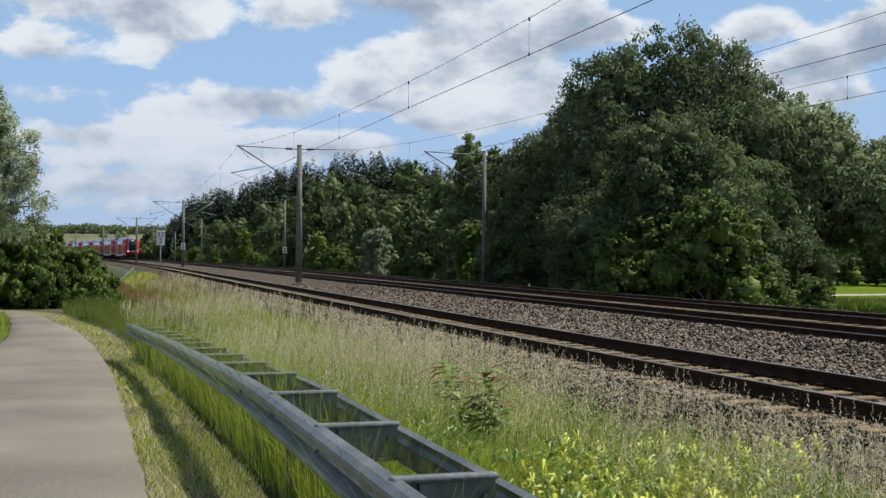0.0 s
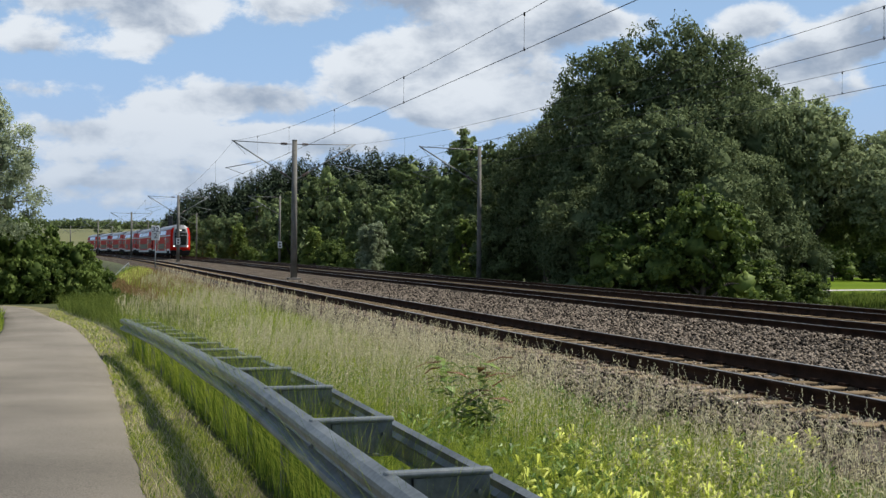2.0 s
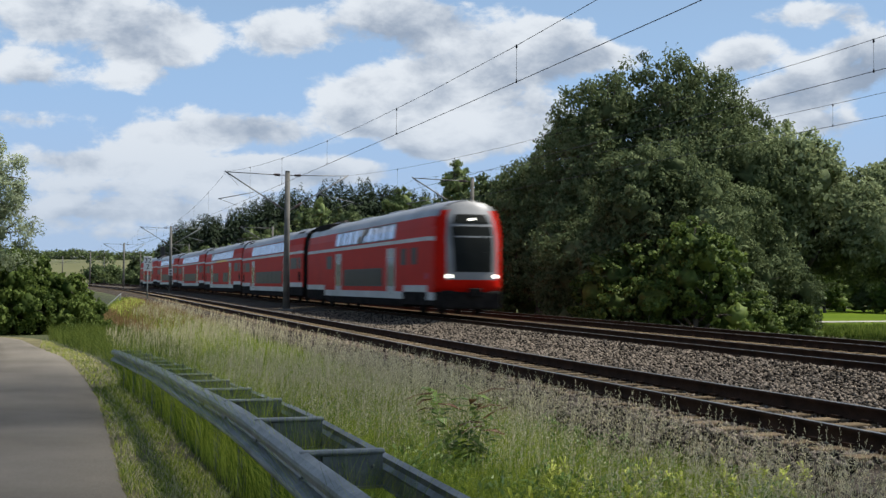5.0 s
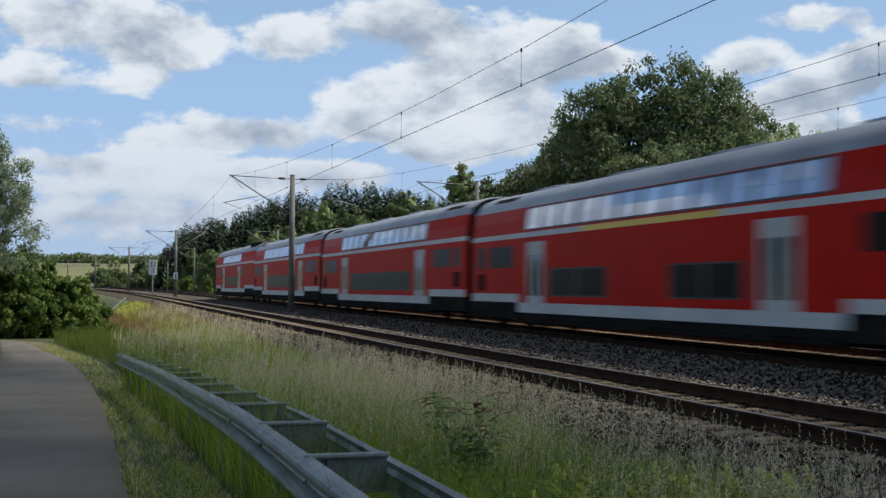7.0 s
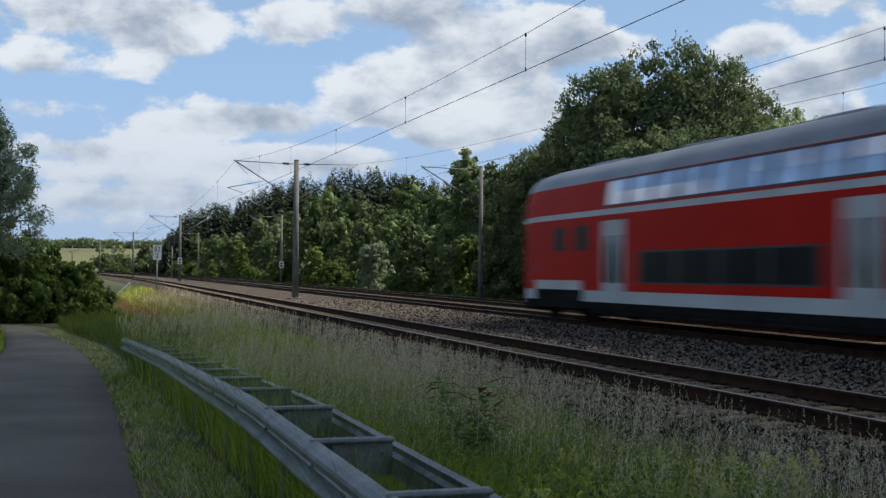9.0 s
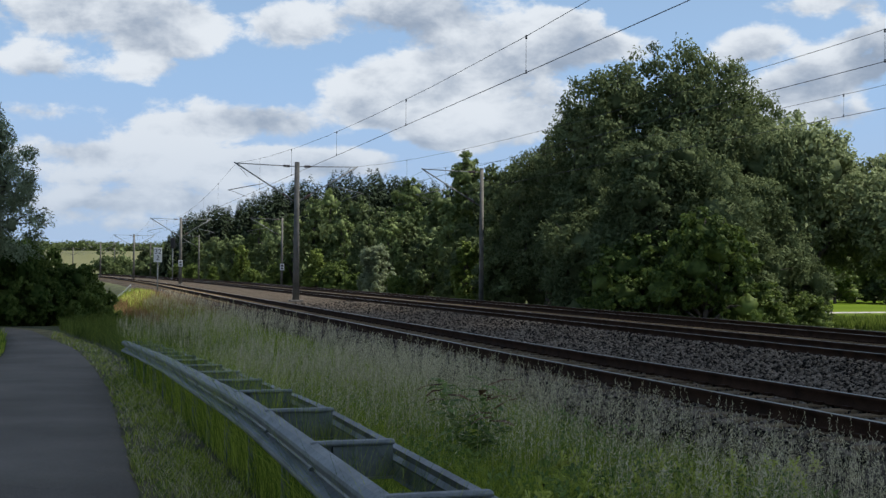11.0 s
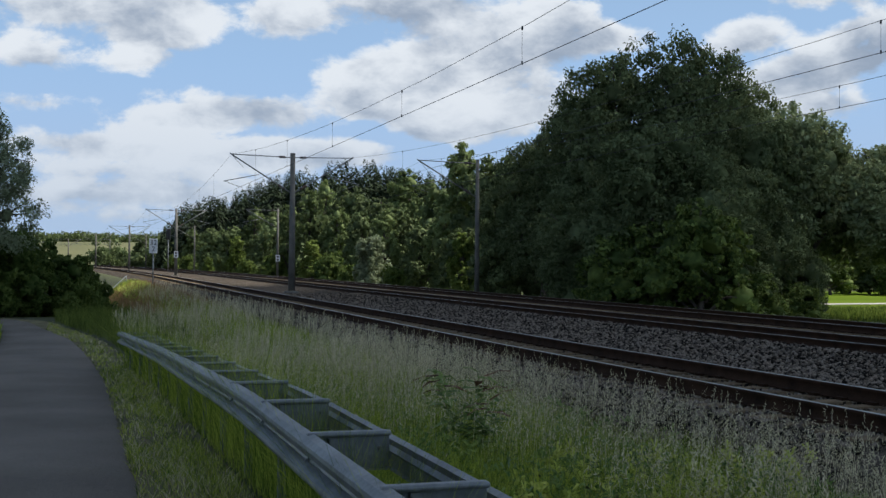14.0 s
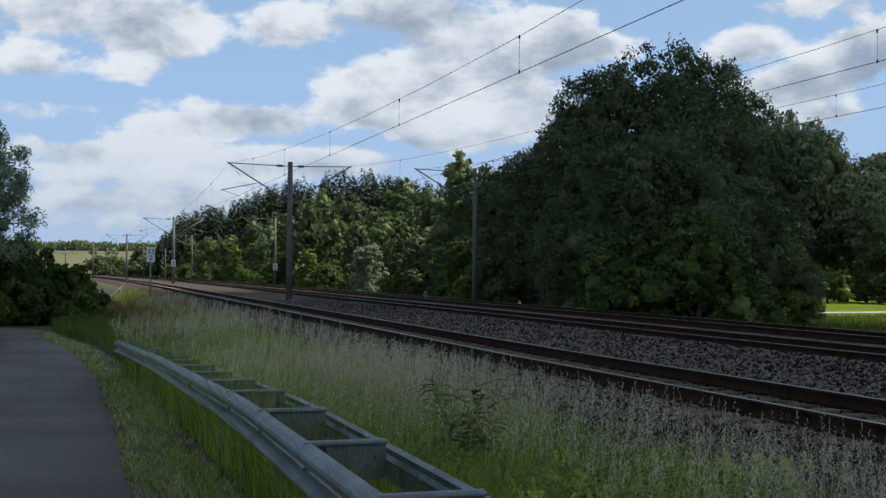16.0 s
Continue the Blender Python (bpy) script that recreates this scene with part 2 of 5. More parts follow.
M = {
    "asphalt": shader("asphalt", (0.098, 0.089, 0.074), (0.265, 0.240, 0.200), span=0.50, rough=0.95, scale=0.6, fine=80, bump=0.6, dist=0.008, grain=1.7, spec=0.08),
    "soil": shader("soil_and_grass", (0.022, 0.030, 0.008), (0.085, 0.095, 0.026), rough=1, scale=0.35, fine=6, bump=0.6, dist=0.05),
    "mown": shader("mown_dry_grass", (0.075, 0.066, 0.030), (0.20, 0.180, 0.078), rough=1, scale=1.2, fine=40, bump=0.8, dist=0.02),
    "path": shader("pale_gravel", (0.30, 0.28, 0.25), (0.48, 0.45, 0.41), rough=1, scale=0.5, fine=8, bump=0.3),
    "field": shader("fresh_field", (0.060, 0.105, 0.008), (0.115, 0.165, 0.016), spec=0.03, rough=1, scale=0.05, fine=1.5, bump=0.3, dist=0.05),
    "crop": shader("ripening_crop", (0.085, 0.095, 0.032), (0.135, 0.135, 0.052), rough=1, scale=0.02, fine=0.6, bump=0.3, dist=0.05),
    "ballast": shader("ballast_bed", (0.018, 0.0145, 0.011), (0.150, 0.124, 0.096), spec=0.05, rough=0.95, scale=7, fine=18, bump=1.0, dist=0.05, grain=1.2),
    "stone": shader("ballast_stone", (0.016, 0.0130, 0.0100), (0.26, 0.215, 0.168), spec=0.08, rough=0.9, scale=3, fine=40, bump=0.3, dist=0.004, island=0.8),
    "rail_side": shader("rusty_rail_steel", (0.022, 0.013, 0.008), (0.060, 0.032, 0.019), spec=0.1, rough=0.9, metal=0.1, scale=3, fine=60, bump=0.3, dist=0.002),
    "rail_top": shader("worn_rail_head", (0.24, 0.22, 0.19), (0.38, 0.355, 0.315), rough=0.36, metal=0.9, scale=2, fine=80, bump=0.05, dist=0.001),
    "sleeper": shader("weathered_concrete", (0.095, 0.068, 0.040), (0.24, 0.180, 0.110), spec=0.08, rough=0.95, scale=2, fine=50, bump=0.3, dist=0.003, per_object=0.25),
    "zinc": shader("galvanised_steel", (0.100, 0.114, 0.118), (0.225, 0.245, 0.245), rough=0.48, metal=0.5, scale=3, fine=35, bump=0.05, dist=0.001),
    "concrete": shader("mast_concrete", (0.10, 0.098, 0.085), (0.20, 0.19, 0.17), rough=0.9, scale=1.5, fine=40, bump=0.2, dist=0.003),
    "steel": shader("painted_mast_steel", (0.16, 0.17, 0.17), (0.30, 0.31, 0.31), rough=0.55, metal=0.5, scale=3, fine=30, bump=0.1),
    "wire": shader("dark_copper_wire", (0.03, 0.03, 0.035), (0.06, 0.06, 0.065), rough=0.6, metal=0.4, bump=0),
    "insulator": shader("brown_insulator", (0.05, 0.03, 0.025), (0.09, 0.05, 0.04), rough=0.3, bump=0),
    "white": shader("white_sign_paint", (0.70, 0.70, 0.70), (0.82, 0.82, 0.82), rough=0.5, scale=5, bump=0.05),
    "black": shader("black_paint", (0.012, 0.012, 0.014), (0.03, 0.03, 0.032), rough=0.55, bump=0),
    "red": shader("traffic_red_paint", (0.46, 0.0085, 0.0035), (0.56, 0.013, 0.005), rough=0.5, scale=0.6, fine=9, bump=0.03, spec=0.06),
    "roof": shader("grey_roof_paint", (0.22, 0.235, 0.255), (0.33, 0.345, 0.37), rough=0.42, metal=0.2, scale=0.8, fine=14, bump=0.05),
    "band": shader("pale_grey_paint", (0.42, 0.45, 0.445), (0.56, 0.59, 0.58), rough=0.5, scale=0.9, fine=12, bump=0.03),
    "yellow": shader("first_class_yellow", (0.75, 0.48, 0.03), (0.85, 0.56, 0.05), rough=0.4, bump=0),
    # dark underframe; also stands in for shade at bogie openings and car ends
    "underside": shader("dark_underframe_and_shade", (0.008, 0.008, 0.008), (0.030, 0.028, 0.026), spec=0.05, rough=0.95, scale=2, fine=20, bump=0.2),
    "glass": shader("coated_train_glass", (0.22, 0.25, 0.33), (0.46, 0.51, 0.62), rough=0.05, metal=0.9, scale=0.5, fine=1.5, bump=0.02),
    "lower_glass": shader("dark_coated_glass", (0.006, 0.007, 0.006), (0.016, 0.018, 0.016), rough=0.32, scale=0.5, fine=1.5, bump=0.02, spec=0.06),
    "mask": shader("cab_front_grey", (0.16, 0.17, 0.175), (0.26, 0.27, 0.275), rough=0.4, scale=1, bump=0.02),
    "door_glass": shader("door_glass", (0.018, 0.022, 0.027), (0.045, 0.055, 0.065), rough=0.08, scale=0.7, fine=2, bump=0, spec=0.9),
    "lamp": glowing("headlight", (1.0, 0.95, 0.85), 3.5),
    "mark": shader("blue_mark", (0.02, 0.08, 0.30), (0.03, 0.11, 0.38), rough=0.4, bump=0),
    "bark": shader("bark", (0.05, 0.042, 0.034), (0.14, 0.12, 0.10), rough=0.95, scale=2, fine=18, bump=0.7, dist=0.03),
    "silver_leaf": shader("pale_silvery_leaves", (0.17, 0.21, 0.115), (0.42, 0.48, 0.31), rough=0.8, scale=0.35, fine=3, bump=0, spec=0.15, island=0.3, through_light=0.4),
    "lane_bush": shader("fresh_bush_leaves", (0.050, 0.088, 0.018), (0.165, 0.225, 0.055), spec=0.15, rough=0.7, scale=0.6, fine=4, bump=0, island=0.4, per_object=0.2, through_light=0.42),
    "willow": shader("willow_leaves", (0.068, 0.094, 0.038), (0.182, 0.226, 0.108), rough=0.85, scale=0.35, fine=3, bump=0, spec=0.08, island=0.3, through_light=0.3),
    # lighter willow copy: sunlight on the right-hand crowns put into the colour
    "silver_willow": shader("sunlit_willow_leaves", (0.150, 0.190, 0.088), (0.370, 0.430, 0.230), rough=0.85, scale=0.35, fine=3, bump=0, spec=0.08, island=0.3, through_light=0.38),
    "leaf": shader("broad_leaves", (0.070, 0.098, 0.040), (0.185, 0.238, 0.098), rough=0.75, scale=0.35, fine=3, bump=0, spec=0.2, island=0.4, per_object=0.35, through_light=0.3),
    "pale_leaf": shader("pale_green_leaves", (0.100, 0.138, 0.046), (0.240, 0.305, 0.118), rough=0.75, scale=0.35, fine=3, bump=0, spec=0.2, island=0.4, per_object=0.35, through_light=0.3),
    "fresh_leaf": shader("fresh_young_leaves", (0.110, 0.160, 0.030), (0.270, 0.340, 0.085), rough=0.75, scale=0.35, fine=3, bump=0, spec=0.2, island=0.4, per_object=0.2, through_light=0.35),
    "bush": shader("bush_leaves", (0.060, 0.098, 0.022), (0.185, 0.250, 0.058), spec=0.2, rough=0.65, scale=0.6, fine=4, bump=0, island=0.5, per_object=0.2, through_light=0.32),
    "needle": shader("spruce_needles", (0.016, 0.026, 0.016), (0.058, 0.080, 0.045), spec=0.05, rough=0.9, scale=0.3, fine=2, bump=0, island=0.5, per_object=0.4),
    "grass": shader("meadow_grass", (0.080, 0.150, 0.015), (0.47, 0.53, 0.080), rough=0.75, scale=0.5, fine=5, bump=0, spec=0.25, island=1.0, through_light=0.55),
    "bank_grass": shader("bank_grass", (0.040, 0.070, 0.012), (0.20, 0.245, 0.050), rough=0.8, scale=0.4, fine=5, bump=0, spec=0.15, island=0.8, through_light=0.4),
    "straw": shader("seed_heads", (0.42, 0.375, 0.215), (0.78, 0.70, 0.46), rough=0.85, scale=0.6, fine=5, bump=0, island=0.5, through_light=0.45),
    "sorrel": shader("reddish_seed_stems", (0.22, 0.11, 0.05), (0.40, 0.24, 0.12), rough=0.85, scale=0.6, fine=5, bump=0, island=0.5, through_light=0.3),
    "blossom": shader("yellow_blossom", (0.52, 0.58, 0.08), (0.78, 0.80, 0.22), rough=0.7, scale=3, bump=0, island=0.3, through_light=0.3),
    "sapling": shader("sapling_leaves", (0.10, 0.185, 0.03), (0.25, 0.34, 0.08), rough=0.5, scale=3, bump=0, island=0.6, through_light=0.3),
    "russet": shader("young_russet_leaves", (0.12, 0.05, 0.02), (0.26, 0.12, 0.06), rough=0.5, scale=3, bump=0, island=0.6, through_light=0.3),
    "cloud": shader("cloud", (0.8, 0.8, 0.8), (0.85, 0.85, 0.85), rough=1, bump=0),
}


# ---- building blocks ----
def part(name, bm, material, parent=None, label="", at=None):
    """Links a bmesh as one mesh object; material may be a list, used by the faces' material index."""
    me = bpy.data.meshes.new(name)
    bm.to_mesh(me)
    bm.free()
    for k in material if isinstance(material, (list, tuple)) else [material]:
        me.materials.append(M[k])
    ob = new(name, me)
    if parent is not None:
        ob.parent = parent
    if at is not None:
        ob.matrix_basis = at
    if label:
        ob["label"] = label
    return ob


def soup(name, verts, faces, material, parent=None, index=None):
    """A mesh straight from arrays of points and of faces with equal corners."""
    verts, faces = np.asarray(verts, np.float32), np.asarray(faces, np.int32)
    me = bpy.data.meshes.new(name)
    me.vertices.add(len(verts))
    me.vertices.foreach_set("co", verts.ravel())
    n, k = faces.shape
    me.loops.add(n * k)
    me.loops.foreach_set("vertex_index", faces.ravel())
    me.polygons.add(n)
    me.polygons.foreach_set("loop_start", np.arange(0, n * k, k, dtype=np.int32))
    for key in material if isinstance(material, (list, tuple)) else [material]:
        me.materials.append(M[key])
    if index is not None:
        me.polygons.foreach_set("material_index", np.asarray(index, np.int32))
    me.update(calc_edges=True)
    ob = new(name, me)
    if parent is not None:
        ob.parent = parent
    return ob


def box(bm, x0, y0, z0, x1, y1, z1, mat=0, bevel=0.0):
    v = bmesh.ops.create_cube(bm, size=1, matrix=Matrix.Translation(((x0 + x1) / 2, (y0 + y1) / 2, (z0 + z1) / 2)) @ Matrix.Diagonal((x1 - x0, y1 - y0, z1 - z0, 1)))["verts"]
    faces = {f for q in v for f in q.link_faces}
    for f in faces:
        f.material_index = mat
    if bevel:
        edges = list({e for q in v for e in q.link_edges})
        bmesh.ops.bevel(bm, geom=edges, offset=bevel, segments=2, affect="EDGES", profile=0.5)
    return bm


def rod(bm, a, b, r0, r1=None, sides=8, mat=0):
    a, b = Vector(a), Vector(b)
    d = b - a
    m = Matrix.Translation((a + b) / 2) @ d.to_track_quat("Z", "Y").to_matrix().to_4x4()
    v = bmesh.ops.create_cone(bm, cap_ends=True, segments=sides, radius1=r0, radius2=r0 if r1 is None else r1, depth=d.length, matrix=m)["verts"]
    for f in {f for q in v for f in q.link_faces}:
        f.material_index = mat
        f.smooth = len(f.verts) == 4
    return bm


def empty(name, m=None):
    ob = new(name)
    ob.empty_display_size = 0.3
    if m is not None:
        ob.matrix_basis = m
    return ob


def bend(y):
    """Sideways shift of the line where it leaves the straight."""
    return -max(0.0, y - 103.0) ** 2 / 4860.0


def grade(y):
    """The line climbs gently away from the meadow."""
    return 0.0048 * max(0.0, y - 18.0)


def heading(y):
    return math.atan(2 * max(0.0, y - 103.0) / 4860.0)


def spot(bearing, distance, z=0.0):
    a = radians(bearing)
    return Vector((distance * math.sin(a), distance * math.cos(a), z))


def smooth(a, b, v):
    t = min(1.0, max(0.0, (v - a) / (b - a)))
    return t * t * (3 - 2 * t)


TRACKS = (8.25, 15.0, 19.1)
BED = 0.065


def drop(y):
    """How far the lane and its verge fall away beyond the near meadow."""
    t = min(max(y - 7.8, 0.0), 17.0)
    return 0.0305 * (t * t / 2.0 / 2.0 if t < 2.0 else t - 1.0 if t < 13.0 else 12.0 + (t - 13.0) * 0.5)


def land(x, y):
    """Height of the ground."""
    u = x - bend(y)
    d = math.hypot(x, y)
    b = math.degrees(math.atan2(x, y)) if y > 0 else (90 if x > 0 else -90)
    z = -0.22
    z += min(grade(y), 1.2) * smooth(2.5, 5.0, u) * (1 - smooth(20.5, 27, u))
    z += -0.38 * smooth(1.6, 5.5, u) + 0.1 * smooth(4.0, 5.6, u) * (1 - smooth(5.6, 6.2, u))
    z += -0.75 * smooth(20.5, 27, u)
    z += -drop(y) * (1 - smooth(1.8, 5.0, u))
    z += -1.3 * smooth(48, 80, y) * (1 - smooth(0.0, 5.0, u))
    # rising field far off, wooded rise beside it
    z += 19 * smooth(380, 860, d) * (1 - smooth(3.5, 9, b)) * (1 if y > 0 else 0)
    z += 9 * smooth(200, 420, d) * smooth(2, 9, b) * (1 - smooth(20, 34, b)) * (1 if y > 0 else 0)
    if 1.8 < u < 5.8 and y < 120:
        z += 0.06 * noise.noise(Vector((x * 0.6, y * 0.4, 3)))
    return z
# ---- ground, road, track bed ----
def spaced(*runs):
    """Coordinates from runs of (start, end, step)."""
    out = []
    for a, b, s in runs:
        n = max(1, round((b - a) / s))
        out += [a + (b - a) * i / n for i in range(n)]
    return out + [runs[-1][1]]


def make_ground():
    xs = spaced((-1800, -300, 150), (-300, -60, 30), (-60, -12, 6), (-12, 0, 1.5), (0, 7, 0.5), (7, 20, 3.3), (20, 40, 2.5), (40, 120, 10), (120, 400, 25), (400, 2400, 200))
    ys = spaced((-900, -100, 160), (-100, -10, 15), (-10, 0, 2.5), (0, 50, 1), (50, 140, 3), (140, 420, 14), (420, 1000, 40), (1000, 3200, 220))
    verts = [(x, y, land(x, y)) for y in ys for x in xs]
    w = len(xs)
    faces = [(j * w + i, j * w + i + 1, (j + 1) * w + i + 1, (j + 1) * w + i) for j in range(len(ys) - 1) for i in range(w - 1)]
    index = []
    for f in faces:
        x, y = np.mean([verts[k][:2] for k in f], axis=0)
        b, d = math.degrees(math.atan2(x, y)), math.hypot(x, y)
        index.append(2 if y > 0 and -9 < b < 3.6 and 400 < d < 900 else 1 if y > 0 and 33 < b < 60 and 62 < d < 178 else 0)
    ob = soup("ground", verts, faces, ["soil", "field", "crop"], index=index)
    for p in ob.data.polygons:
        p.use_smooth = True
    tagged(ob, "rough grassland rising to far fields", "ground", kind="structure")


def along(y, knots):
    """A smooth line through (y, x) knots."""
    ks, xs = [k for k, x in knots], [x for k, x in knots]
    return sum(float(np.interp(y + q, ks, xs)) for q in (-1.5, -0.75, 0, 0.75, 1.5)) / 5


def road_edge(y):
    """The right edge of the lane, which turns left beyond the railing's end."""
    return along(y, ((-40, 0.2), (0, 0.26), (8, 0.46), (12, 0.50), (16, 0.53), (23, 0.56), (29, 0.33), (35, -0.05), (40, -0.8), (46.5, -1.6), (49, -2.6), (52, -6.0)))


def road_left(y):
    return along(y, ((-40, -2.1), (26, -2.0), (33, -1.78), (40, -2.1), (45, -2.6), (47, -4.2), (49, -9.0), (52, -22.0)))


def strip(name, rows, material, label, category, kind="structure", smoothed=True):
    """A sheet through rows of points that all have as many points."""
    w = len(rows[0])
    verts = [p for r in rows for p in r]
    faces = [(j * w + i, j * w + i + 1, (j + 1) * w + i + 1, (j + 1) * w + i) for j in range(len(rows) - 1) for i in range(w - 1)]
    ob = soup(name, verts, faces, material)
    if smoothed:
        for p in ob.data.polygons:
            p.use_smooth = True
    return tagged(ob, label, category, kind=kind)


def make_road():
    rows, rim = [], []
    rng = random.Random(3)
    for y in spaced((-40, 0, 2), (0, 51, 0.25)):
        e = road_edge(y)
        wob = 0.03 * noise.noise(Vector((y * 1.7, 0, 0))) + 0.02 * rng.uniform(-1, 1)
        left = min(road_left(y), e - 0.3)
        rows.append([(left + 0.05 * noise.noise(Vector((y, 5, 0))), y, -0.215 - drop(y))] + [(left + (e - left) * k, y, -0.175 - drop(y) + 0.025 * math.sin(math.pi * k)) for k in (0.03, 0.25, 0.5, 0.75, 0.985)] + [(e + wob + 0.02, y, -0.225 - drop(y))])
        rim.append([(e + wob, y, -0.205 - drop(y)), (e + 0.4, y, -0.198 - drop(y)), (e + 0.80, y, -0.20 - drop(y))])
    strip("road", rows, "asphalt", "narrow grey asphalt lane with worn edges", "road")
    strip("verge", rim, "mown", "strip of mown dry grass beside the lane", "verge")


def make_ballast():
    prof = [(5.75, -0.62), (6.35, -0.34), (6.75, -0.215), (7.2, -0.20), (7.46, -0.205), (7.6, -0.225), (8.9, -0.225), (9.04, -0.205), (9.3, -0.20), (9.9, -0.21), (11.7, -0.27), (13.1, -0.22), (13.6, -0.155), (14.12, -0.155), (14.2, -0.20), (15.8, -0.20), (15.88, -0.16), (17.2, -0.21), (18.2, -0.21), (18.28, -0.20), (19.9, -0.20), (20.0, -0.13), (20.8, -0.13), (21.2, -0.20), (22.3, -0.95)]
    rows = []
    for y in spaced((-120, 0, 8), (0, 110, 1.0), (110, 700, 6)):
        rows.append([(x + bend(y) + 0.05 * noise.noise(Vector((x * 3, y * 2, 1))), y, z + BED + grade(y) + 0.03 * noise.noise(Vector((x * 2, y * 1.5, 7)))) for x, z in prof])
    strip("track_bed", rows, "ballast", "bed of grey-brown crushed stone ballast", "track bed")


def make_stones():
    """Loose ballast stones on the nearest stretch of the bed."""
    rng = np.random.default_rng(5)
    spots = []
    for x0, x1, y0, y1, per in ((5.9, 7.5, 9, 34, 260), (7.5, 9.1, 9, 34, 230), (9.1, 13.9, 12, 30, 135), (9.1, 13.9, 30, 46, 100), (5.9, 7.5, 34, 55, 90), (9.1, 13.8, 46, 62, 45), (13.8, 14.15, 16, 60, 120)):
        n = int((x1 - x0) * (y1 - y0) * per)
        spots.append(np.column_stack([rng.uniform(x0, x1, n), rng.uniform(y0, y1, n)]))
    p = np.vstack(spots)
    z = np.interp(p[:, 0], [5.75, 6.35, 6.75, 9.9, 11.7, 13.1, 13.6, 14.2, 20], [-0.62, -0.34, -0.215, -0.21, -0.27, -0.22, -0.155, -0.155, -0.16])
    inside = np.abs(p[:, 0] - TRACKS[0]) < 0.70
    z = np.where(inside, z - 0.018, z)
    shift = rng.uniform(0, 1, len(p))
    base = np.array([(1, 0, 0), (-1, 0, 0), (0, 1, 0), (0, -1, 0), (0, 0, 1), (0, 0, -1)], float)
    tri = np.array([(0, 2, 4), (2, 1, 4), (1, 3, 4), (3, 0, 4), (2, 0, 5), (1, 2, 5), (3, 1, 5), (0, 3, 5)])
    n = len(p)
    size = rng.uniform(0.026, 0.054, (n, 1, 1))
    v = base[None] * rng.uniform(0.6, 1.25, (n, 6, 1)) * size
    a = rng.uniform(0, 2 * np.pi, n)
    b = rng.uniform(-0.7, 0.7, n)
    ca, sa, cb, sb = np.cos(a), np.sin(a), np.cos(b), np.sin(b)
    x, y, zz = v[..., 0], v[..., 1], v[..., 2] * 0.8
    y, zz = y * cb[:, None] - zz * sb[:, None], y * sb[:, None] + zz * cb[:, None]
    x, y = x * ca[:, None] - y * sa[:, None], x * sa[:, None] + y * ca[:, None]
    v = np.stack([x + p[:, :1], y + p[:, 1:], zz + (z + BED + 0.0048 * np.maximum(0, p[:, 1] - 18) + 0.004 + 0.026 * shift)[:, None]], -1)
    f = (tri[None] + (np.arange(n) * 6)[:, None, None]).reshape(-1, 3)
    tagged(soup("ballast_stones", v.reshape(-1, 3), f, "stone"), "loose angular grey and brown ballast stones", "ballast", kind="stuff")


RAIL = [(-0.036, 0.0), (0.036, 0.0), (0.037, -0.035), (0.010, -0.05), (0.009, -0.135), (0.075, -0.16), (0.075, -0.172), (-0.075, -0.172), (-0.075, -0.16), (-0.009, -0.135), (-0.010, -0.05), (-0.037, -0.035)]


def make_track(cx, label, singles):
    """A track: two rails and its sleepers, the nearest of them one by one."""
    track = empty("railway_track", pose(0, 0, BED if cx < 10 else BED + 0.01))
    tagged(track, label, "railway track", group="parallel railway tracks")
    ys = spaced((-120, 100, 10), (100, 700, 8))
    for s in (-1, 1):
        verts, faces, index = [], [], []
        for y in ys:
            verts += [(cx + s * 0.7535 + bend(y) + px, y, pz + grade(y)) for px, pz in RAIL]
        k = len(RAIL)
        for j in range(len(ys) - 1):
            for i in range(k):
                faces.append((j * k + i, j * k + (i + 1) % k, (j + 1) * k + (i + 1) % k, (j + 1) * k + i))
                index.append(1 if i == 0 else 0)
        soup("rail", verts, faces, ["rail_side", "rail_top"], parent=track, index=index)
    bm = bmesh.new()
    box(bm, -1.3, -0.12, -0.36, 1.3, 0.12, -0.172, bevel=0.015)
    for s in (-1, 1):
        for q in (-1, 1):
            box(bm, s * 0.7535 + q * 0.115 - 0.035, -0.07, -0.175, s * 0.7535 + q * 0.115 + 0.035, 0.07, -0.135, mat=1)
    me = bpy.data.meshes.new("sleeper")
    bm.to_mesh(me)
    bm.free()
    me.materials.append(M["sleeper"])
    me.materials.append(M["rail_side"])
    n, y = 0, 6.0
    rest_v, rest_f = [], []
    cube = [(x, yy, z) for x in (-1.3, 1.3) for yy in (-0.12, 0.12) for z in (-0.36, -0.172)]
    quads = [(0, 1, 3, 2), (4, 6, 7, 5), (0, 4, 5, 1), (2, 3, 7, 6), (1, 5, 7, 3), (0, 2, 6, 4)]
    while y < 330:
        if n < singles:
            ob = new("sleeper", me)
            ob.parent = track
            ob.matrix_basis = pose(cx + bend(y), y + random.uniform(-0.01, 0.01), grade(y) + random.uniform(-0.006, 0.004), 0, 0, math.degrees(heading(y)) + random.uniform(-0.5, 0.5))
        else:
            o = len(rest_v)
            rest_v += [(x + cx + bend(y), yy + y, z + grade(y)) for x, yy, z in cube]
            rest_f += [[o + q for q in f] for f in quads]
        n += 1
        y += 0.57
    tagged(soup("sleeper_row", rest_v, rest_f, "sleeper", parent=track), kind="stuff")
    return track


# ---- guard railing ----
def guard_x(y):
    return 1.245 - 0.0047 * max(0.0, y - 17.0) ** 2


def guard_top(y):
    return 0.55 - drop(y)


